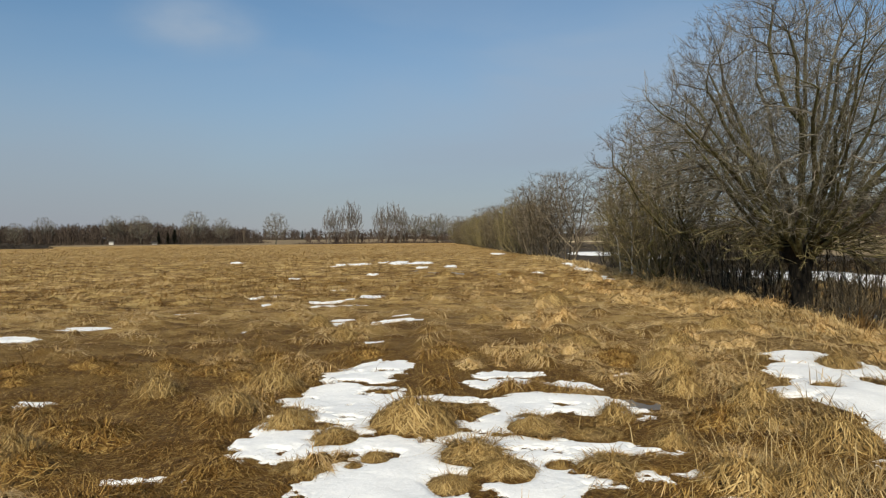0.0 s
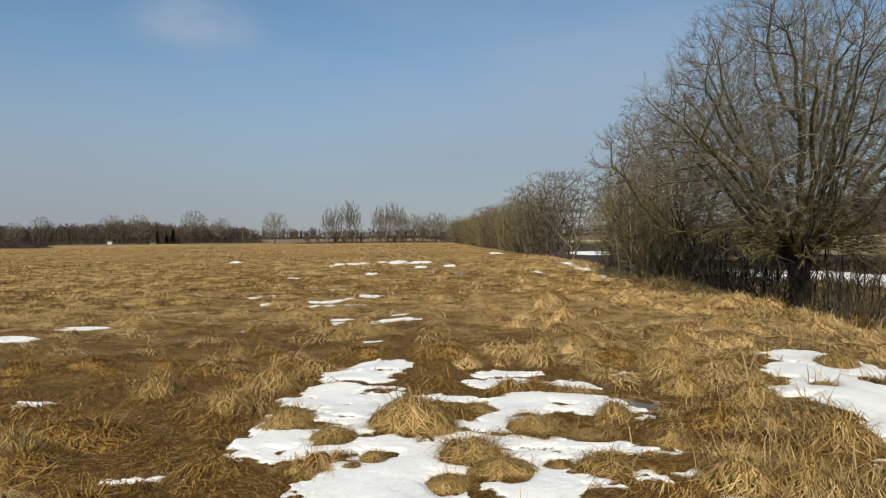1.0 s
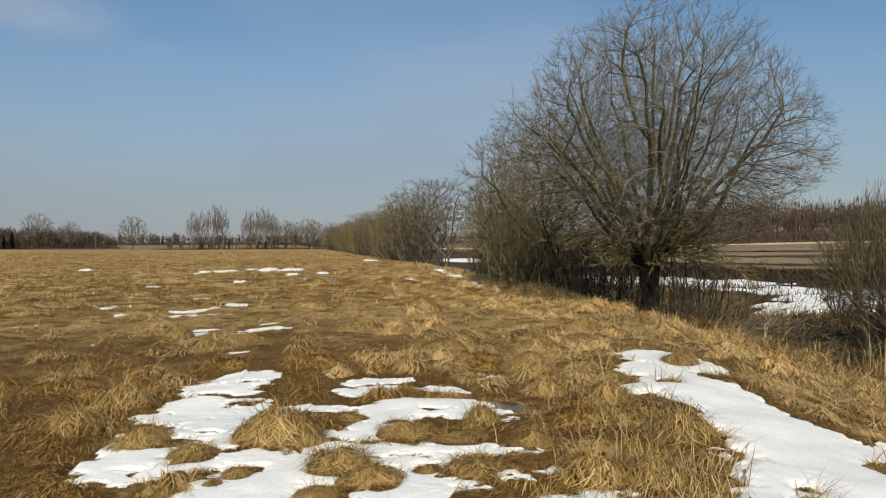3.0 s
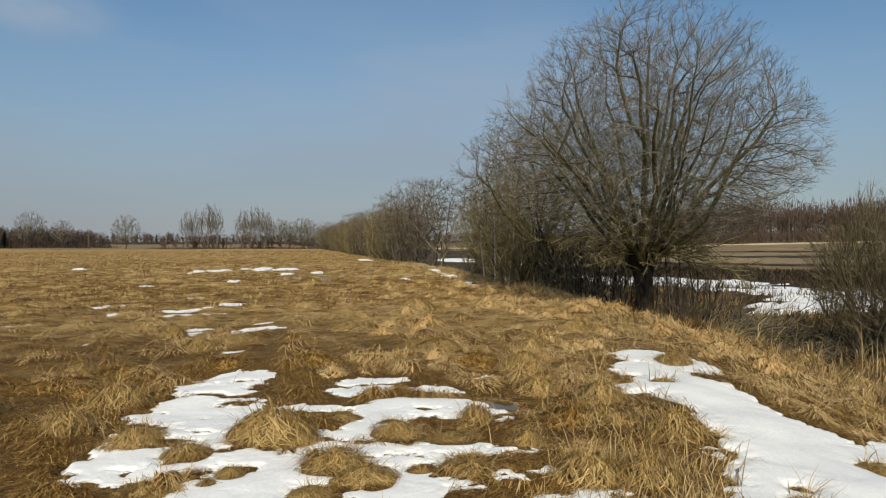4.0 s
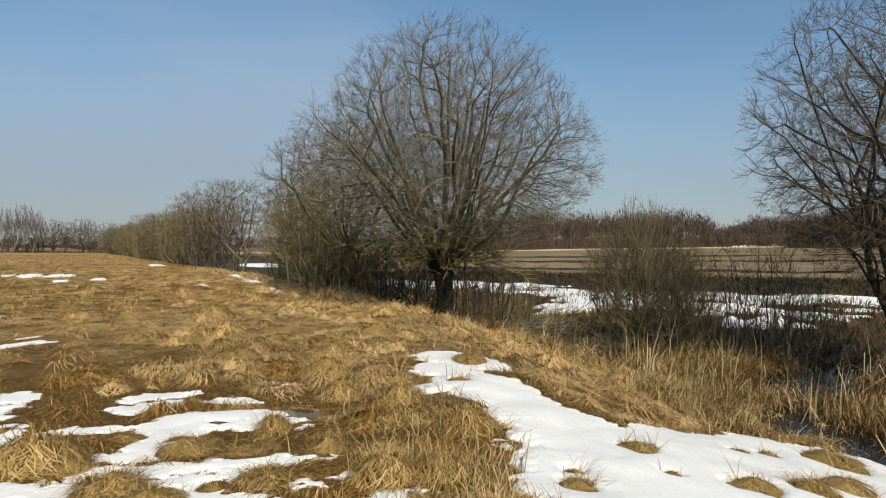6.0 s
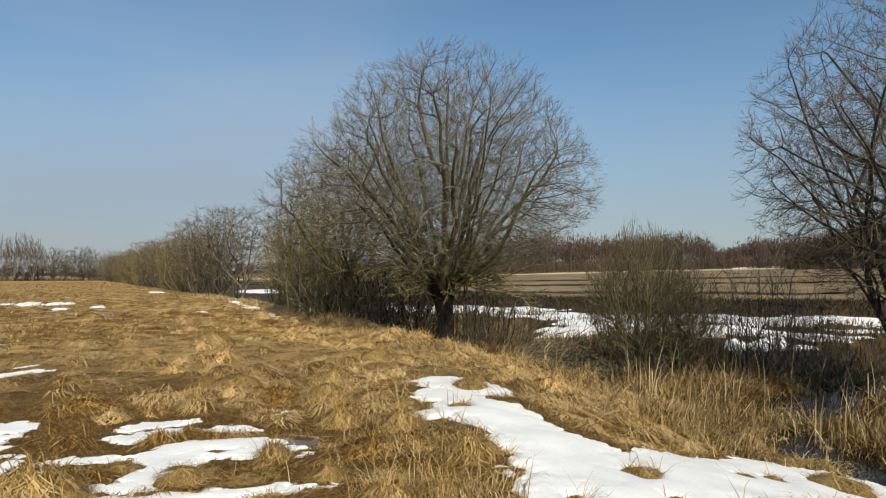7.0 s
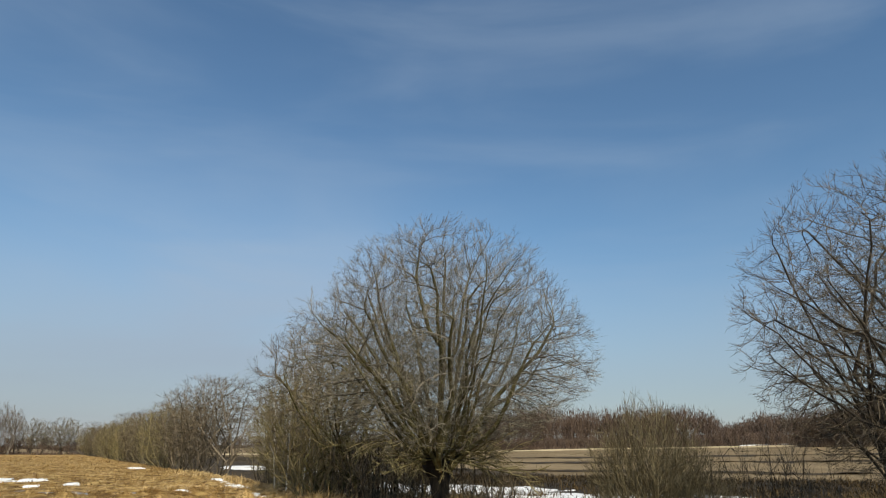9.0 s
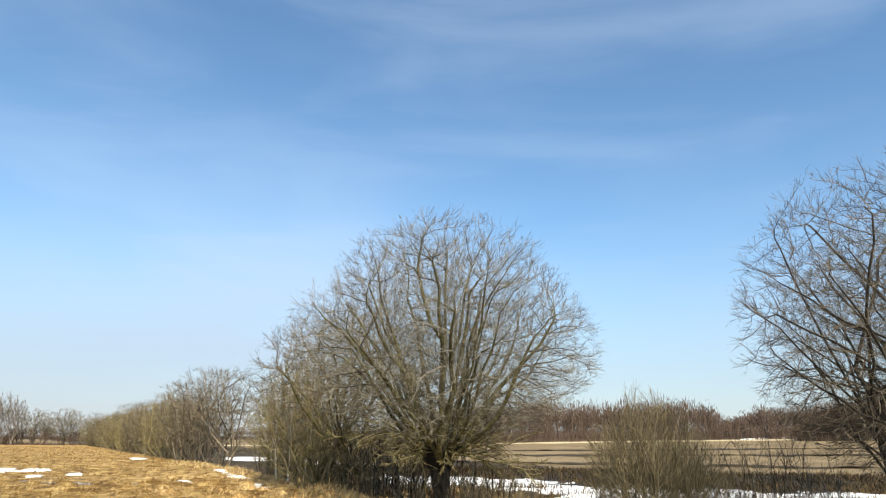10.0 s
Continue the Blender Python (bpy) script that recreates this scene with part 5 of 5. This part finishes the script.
for x, y, t, s in ((8.5, 16.9, 0, 0.95), (8.7, 18.4, 100, 1.15), (8.9, 20.2, 200, 1.3), (9.4, 16.6, 300, 0.9), (9.6, 15.4, 40, 0.6), (9.2, 19.3, 250, 1.2), (9.6, 22.6, 20, 1.2), (8.9, 21.8, 70, 1.2), (9.0, 25.8, 160, 1.3), (9.3, 28.8, 310, 1.3), (8.8, 30.0, 30, 1.2), (9.6, 15.9, 140, 1.1), (10.0, 14.9, 220, 0.95), (10.5, 15.6, 280, 0.75), (11.2, 15.0, 10, 0.45), (8.2, 28.6, 60, 1.0), (8.6, 32.0, 190, 1.2), (8.9, 14.7, 80, 0.6), (8.0, 15.7, 230, 0.6)):
    tree_of("willow_scrub", x, y, t, understory, "dark tangled leafless scrub under the willow", "bush", "scrub under the willow", 0.88 * s)

right_tree = many_stemmed(71, 4, 4.6, 0.24, 0.3, ((0, 0, 5.4), 3.3, 3.5, 3.4), 6500, DARKBARK, DARKTWIG, 0.12, 0.17, 0.0046, 2.2, 2.6, twig_long=(0.12, 0.36), full=1.9, limbs=32, up=0.3, side=1)
tree_of("alder_tree", 14.6, 7.0, 60, right_tree, "tall bare dark-barked tree at the water's edge", "tree", "trees at the water")
tree_of("alder_tree", 15.3, 7.2, 200, right_tree, "tall bare dark-barked tree at the water's edge", "tree", "trees at the water", 0.85)
shrub = many_stemmed(72, 26, 1.6, 0.5, 0.55, ((0, 0, 2.1), 1.45, 2.0, 2.0), 2300, OSIER, OSIER, 0.11, 0.17, 0.0058, 2.2, 2.4, limb_from=0.014, twig_long=(0.25, 0.65), full=1.7, up=0.5)
tree_of("willow_shrub", 12.6, 12.3, 0, shrub, "upright brown leafless willow shrub in the marsh", "bush", "shrubs in the marsh")
tree_of("willow_shrub", 12.9, 12.8, 250, shrub, "upright brown leafless willow shrub in the marsh", "bush", "shrubs in the marsh", 0.9)
tree_of("willow_shrub", 13.2, 11.6, 140, shrub, "upright brown leafless willow shrub in the marsh", "bush", "shrubs in the marsh", 0.75)
thinbush = many_stemmed(73, 13, 0.8, 0.75, 0.5, ((0, 0, 1.2), 1.1, 1.15, 1.1), 420, DARKTWIG, DARKTWIG, 0.11, 0.19, 0.0042, 2.2, 1.6, limb_from=0.012, twig_long=(0.15, 0.45))
for x, y, t, s in ((14.1, 10.7, 45, 1.4), (15.6, 10.7, 160, 1.35), (15.0, 10.0, 0, 1.0), (14.4, 9.0, 90, 0.85), (16.2, 10.2, 200, 0.9)):
    tree_of("willow_shrub", x, y, t, thinbush, "thin open leafless shrub at the water's edge", "bush", "shrubs in the marsh", s)

lowtangle = bush_meshes(74, 34, 1.5, 1.15, SCRUB, DARKBARK, (7, 8), 0.007, (0.01, 0.02), (0.1, 0.2, 0.2), 0.15, foot=0.9, last=2)
_r = np.random.default_rng(41)
for a, d, size in ((41.0, 20.5, 0.8), (44.0, 19.2, 0.7), (47.0, 18.4, 0.8), (50.0, 19.0, 0.7), (53.0, 18.4, 0.75), (56.5, 18.2, 0.75), (59.5, 17.8, 0.75), (37.5, 21.5, 0.7)):
    tree_of("bramble_tangle", d * math.sin(radians(a)), d * math.cos(radians(a)), float(_r.uniform(0, 360)), lowtangle, "low dark tangle of leafless briars beside the ditch", "bush", "tangles beyond the ditch", size, 0.05)

young_birch = tall_tree_meshes(76, 6.0, 0.05, 16, 0.6, WHITEBARK, BIRCHTWIG, (7, 5), 0.007, 0.3, 0.03)
for x, y, t, size in ((7.35, 25.3, 0, 0.72), (7.0, 25.6, 120, 0.62), (7.75, 24.7, 230, 0.75)):
    tree_of("young_birch", x, y, t, young_birch, "slender young birch with a white stem by the ditch", "tree", "young birches", size)

# the row along the bank
row_tree = many_stemmed(88, 9, 2.0, 0.6, 0.8, ((0, 0, 3.8), 2.7, 3.1, 3.4), 1500, LIMB, DARKTWIG, 0.2, 0.32, 0.0105, 2.1, 2.0, True, 0.5, 0.02, (0.3, 0.8), limbs=16, side=1)
row = [many_stemmed(80 + i, 12, 1.6, 0.75, 1.2, ((0, 0, 2.9), 2.6, 3.2, 2.9), 1300, OLIVE, OSIER if i % 3 else OLIVE, 0.2, 0.34, 0.0125, 2.1, 2.0, True, 0.6, 0.02, (0.35, 0.85), side=1) for i in range(4)]
_r = np.random.default_rng(17)
y = 46.0
while y < 150:
    edge, wide = bank(y)
    tree_of("hedgerow_willow", float(edge) + 1.0 + float(_r.uniform(-0.5, 0.8)), y, float(_r.uniform(0, 360)), row_tree if y < 58 or _r.random() < 0.35 else row[int(_r.integers(0, 4))],
            "dense bare olive-brown willow in the row along the bank", "tree", "willow row along the bank", float(_r.uniform(0.85, 1.1)) * (1.0 if y < 51 else 0.84))
    y += float(_r.uniform(2.2, 3.6))

# trees along the far edge of the meadow
poplar = [many_stemmed(90 + i, 4, 2.5, 0.2, 0.5, ((0, 0, 5.2), 1.7, 4.6, 4.4), 620, BIRCHTWIG, BIRCHTWIG, 0.34, 0.42, 0.015, 2.2, 5.0, True, 0.6, 0.02, (0.5, 1.2), up=1.3, side=1) for i in range(2)]
roundtree = many_stemmed(95, 1, 1.6, 0.05, 0.0, ((0, 0, 3.9), 2.9, 3.0, 2.8), 800, TWIG, TWIG, 0.3, 0.4, 0.016, 2.2, 4.0, True, 0.6, 0.02, (0.3, 0.8), up=0.3, side=1)


def at_bearing(a, d):
    return d * math.sin(radians(a)), d * math.cos(radians(a))


for a, d, k, s in ((-9.9, 150, 0, 0.85), (-9.3, 152, 1, 0.9), (-8.3, 150, 0, 1.02), (-7.7, 151, 1, 1.0), (-5.6, 152, 0, 0.9), (-5.0, 150, 1, 0.95), (-4.4, 151, 0, 0.98), (-3.8, 150, 1, 0.92), (-3.4, 154, 0, 0.85)):
    tree_of("birch_tree", *at_bearing(a, d), a * 97 % 360, poplar[k], "tall pale bare birch at the far meadow edge", "tree", "birches at the meadow edge", s)
for a, d, s in ((-14.4, 150, 1.0), (-2.4, 152, 0.95), (-1.7, 156, 0.9), (-0.6, 152, 1.0), (-0.1, 155, 0.95), (-18.7, 190, 1.0), (-20.8, 195, 1.3), (-24.9, 190, 1.1), (-26.8, 196, 1.1), (-31.5, 200, 1.05), (-33.3, 190, 0.8)):
    tree_of("oak_tree", *at_bearing(a, d), a * 131 % 360, roundtree, "round-crowned bare tree at the far meadow edge", "tree", "trees at the meadow edge", s)


# ---------------------------------------------------------------- woods and distance
def woods(name, az0, az1, d0, d1, count, high, mat, label, seed, width=0.14, twigs=70, profile=None):
    """A belt of bare trees: stems with tall rounded crowns of fine rising branches."""
    r = np.random.default_rng(seed)
    a = np.radians(r.uniform(az0, az1, count))
    d = r.uniform(d0, d1, count)
    x, y = d * np.sin(a), d * np.cos(a)
    z = land(x, y)
    h = high * r.uniform(0.72, 1.0, count) * (1 + 0.3 * grain(x, y, 22, 71))
    if profile:
        h = h * profile(np.degrees(a))
    who = np.repeat(np.arange(count), twigs)
    n = len(who)
    p = unit(r.normal(0, 1, (n, 3))) * (r.random(n) ** 0.45)[:, None]
    centre = np.stack([x[who], y[who], z[who] + 0.55 * h[who]], -1)
    base = centre + p * np.stack([0.22 * h[who], 0.22 * h[who], 0.36 * h[who]], -1)
    heading = np.arctan2(p[:, 0], p[:, 1]) + r.normal(0, 0.6, n)
    v, f = spikes(base, heading, np.abs(r.normal(0.1, 0.4, n)), h[who] * 0.11 * r.uniform(0.6, 1.3, n), width * r.uniform(0.5, 1.3, n))
    v2, f2 = spikes(np.stack([x, y, z - 0.1], -1), r.uniform(0, 6.28, count), r.uniform(0, 0.06, count), h * 0.85, np.full(count, width * 1.6))
    low = np.repeat(np.arange(count), 24)
    m = len(low)
    v3, f3 = spikes(np.stack([x[low] + r.normal(0, 1.4, m), y[low] + r.normal(0, 1.4, m), z[low] - 0.05], -1), r.uniform(0, 6.28, m), r.uniform(0, 0.5, m), 0.3 * h[low] * r.uniform(0.4, 1.3, m), width * r.uniform(0.6, 1.5, m))
    ob = new(name, mesh_of(name, np.concatenate([v, v2, v3]), np.concatenate([f, f2 + len(v), f3 + len(v) + len(v2)]), mat))
    return tagged(ob, label, "woodland", kind="stuff")


def skyline(a):
    """The wood dips at one bearing and stays lower to its right."""
    return 1 - 0.38 * np.exp(-((a - 51.6) / 1.1) ** 2) - 0.2 * ease(51, 53, a) + 0.03 * np.exp(-((a - 48.5) / 1.2) ** 2)


woods("far_woods", 27, 80, 198, 250, 1300, 12.8, WOODS, "brown-purple leafless woodland beyond the fields", 101, 0.17, 95, skyline)
woods("far_woods", 56.8, 82, 172, 196, 420, 12.2, RIGHTWOODS, "dark brown leafless wood reaching out into the fields", 107, 0.17, 105, lambda a: 0.55 + 0.45 * ease(56.5, 61, a))
woods("wood_edge_scrub", 27, 80, 190, 200, 700, 4.2, WOODS, "low brown scrub along the woodland edge", 102, 0.13, 80)
woods("far_woods", -45, 28, 420, 520, 1300, 7.8, DARKWOODS, "distant dark woodland strip on the horizon", 103, 0.35, 50)
woods("far_woods", -46, -16.5, 196, 230, 900, 6.4, DARKWOODS, "dark bare thicket along the far meadow edge", 104, 0.16, 90)
woods("far_thicket", -12, 1, 150, 158, 90, 2.8, WOODS, "low bare thicket under the birches", 105, 0.12, 80)
woods("far_thicket", -34, -15.5, 188, 200, 160, 4.0, DARKWOODS, "dark bare thicket along the far meadow edge", 106, 0.13, 90)


def spruce_mesh(seed):
    r = np.random.default_rng(seed)
    n = 900
    t = r.random(n) ** 0.8
    a = r.uniform(0, 6.28, n)
    v, f = blades(np.stack([np.zeros(n), np.zeros(n), 0.4 + 6.4 * t], -1), a, r.uniform(1.3, 1.8, n), (1 - t) * 2.3 + 0.35, np.full(n, 0.3), r.uniform(-0.4, 0.1, n), r)
    return mesh_of("needle_foliage", v, f, SPRUCE)


_needles = spruce_mesh(9)
_v, _f = tubes(np.array([[[0, 0, -0.1], [0, 0, 3.5], [0, 0, 7.0]]], float), np.array([[0.13, 0.08, 0.02]]), 8)
_stem = mesh_of("trunk", _v, _f, DARKBARK, True)
for a, d, s in ((-23.6, 186, 0.5), (-22.9, 188, 0.45), (-22.4, 186, 0.6), (-12.2, 430, 0.9)):
    tree_of("spruce_tree", *at_bearing(a, d), a * 50 % 360, [("trunk", _stem), ("needle_foliage", _needles)], "small dark green spruce at the far field edge", "tree", "spruces", s)


def box(bm, x0, x1, y0, y1, z0, z1):
    m = Matrix.Translation(((x0 + x1) / 2, (y0 + y1) / 2, (z0 + z1) / 2)) @ Matrix.Diagonal((x1 - x0, y1 - y0, z1 - z0, 1))
    bmesh.ops.create_cube(bm, size=1, matrix=m)


def bm_mesh(name, bm, mat):
    me = bpy.data.meshes.new(name)
    bm.to_mesh(me)
    bm.free()
    me.materials.append(mat)
    return me


def cottage(x, y, turn, wide, deep, high, label):
    ob = empty("cottage", x, y, float(land(x, y)) - 0.05, turn)
    bm = bmesh.new()
    box(bm, -wide / 2, wide / 2, -deep / 2, deep / 2, 0, high)
    child("wall", bm_mesh("wall", bm, PLASTER), ob)
    bm = bmesh.new()
    o, t = 0.3, high + deep * 0.42
    corners = [(-wide / 2 - o, -deep / 2 - o, high - 0.1), (-wide / 2 - o, deep / 2 + o, high - 0.1), (-wide / 2 - o, 0, t), (wide / 2 + o, -deep / 2 - o, high - 0.1), (wide / 2 + o, deep / 2 + o, high - 0.1), (wide / 2 + o, 0, t)]
    q = [bm.verts.new(c) for c in corners]
    for face in ((0, 2, 1), (3, 4, 5), (0, 3, 5, 2), (1, 2, 5, 4), (0, 1, 4, 3)):
        bm.faces.new([q[i] for i in face])
    child("roof", bm_mesh("roof", bm, ROOFING), ob)
    for k in (-0.25, 0.25):
        bm = bmesh.new()
        box(bm, k * wide - 0.4, k * wide + 0.4, -deep / 2 - 0.03, -deep / 2 + 0.02, 0.9, 1.9)
        child("window", bm_mesh("window", bm, DARKBARK), ob)
    return tagged(ob, label, "house", "far buildings")


cottage(*at_bearing(-27.0, 187), 20, 1.0, 0.9, 1.0, "small white hut at the woodland edge")
cottage(*at_bearing(-23.9, 184), 15, 1.1, 1.0, 0.5, "low pale shed with a grey roof at the woodland edge")


def brush_heap():
    """Heaped brushwood and earth with scraps of snow."""
    r = np.random.default_rng(55)
    ob = empty("brush_heap", 0, 0, 0)
    ob.matrix_basis = pose(*at_bearing(-33.4, 132), float(land(*at_bearing(-33.4, 132))), 0, 0, 33)
    x, y = np.meshgrid(np.linspace(-6, 6, 70), np.linspace(-1.5, 1.5, 24), indexing="ij")
    z = 0.9 * (1 - (x / 6) ** 4) * (1 - (y / 1.5) ** 2) * (0.75 + 0.5 * grain(x, y, 0.8, 5)) - 0.08
    idx = np.arange(x.size).reshape(x.shape)
    q = np.stack([idx[:-1, :-1], idx[1:, :-1], idx[1:, 1:], idx[:-1, 1:]], -1).reshape(-1, 4)
    child("earth_mound", mesh_of("earth_mound", np.stack([x, y, z], -1).reshape(-1, 3), q, DARKBARK, True), ob)
    n = 420
    s = np.stack([r.uniform(-5.5, 5.5, n), r.uniform(-1.2, 1.2, n), r.uniform(0.05, 0.75, n)], -1)
    w = unit(np.stack([r.normal(0, 1, n), r.normal(0, 0.6, n), r.uniform(-0.15, 0.12, n)], -1))
    v, f = tubes(grow(s, w, r.uniform(0.5, 1.6, n), 4, r, 0.0, 0.1), taper(r.uniform(0.02, 0.06, n), 0.015, n, 4), 5)
    tagged(child("brushwood", mesh_of("brushwood", v, f, DARKBARK), ob), kind="stuff")
    return tagged(ob, "long heap of dark brushwood and earth in the meadow", "brush heap")


brush_heap()


def utility_pole(x, y):
    ob = empty("utility_pole", x, y, float(land(x, y)))
    v, f = tubes(np.array([[[0, 0, -0.2], [0, 0, 1.7], [0, 0, 3.4]]], float), np.array([[0.14, 0.12, 0.10]]), 10)
    child("pole", mesh_of("pole", v, f, TIMBER, True), ob)
    bm = bmesh.new()
    box(bm, -0.6, 0.6, -0.05, 0.05, 3.1, 3.2)
    child("crossarm", bm_mesh("crossarm", bm, TIMBER), ob)
    return tagged(ob, "weathered wooden pole at the far meadow edge", "pole")


utility_pole(*at_bearing(-17.0, 165))


def fallen_branches(x, y, turn, seed, size):
    r = np.random.default_rng(seed)
    ob = empty("fallen_branches", x, y, float(land(x, y)) - 0.03, turn)
    n = 26
    a = r.normal(0, 0.7, n)
    w = unit(np.stack([np.cos(a), np.sin(a), r.uniform(0.0, 0.45, n)], -1))
    lg, tw = crown(np.stack([r.normal(0, 0.4, n), r.normal(0, 0.4, n), r.uniform(0.0, 0.3, n)], -1), w, size * r.uniform(0.5, 1.1, n), r.uniform(0.012, 0.03, n), r, (8, 5), (-0.25, 0.1, 0.1), (0.3, 0.8), 0.005, 0.2, 0.12)
    for name, me in limb_parts("branch", lg, LIMB, 5):
        child(name, me, ob)
    tagged(child("twig_spray", mesh_of("twig_spray", tw[0], tw[1], DARKTWIG), ob), kind="stuff")
    return tagged(ob, "tangle of fallen grey willow branches over the ditch", "branches", "fallen branches")


fallen_branches(9.4, 14.4, -20, 31, 2.6)
fallen_branches(10.6, 13.6, -40, 32, 2.2)
fallen_branches(11.8, 12.0, 60, 33, 1.8)
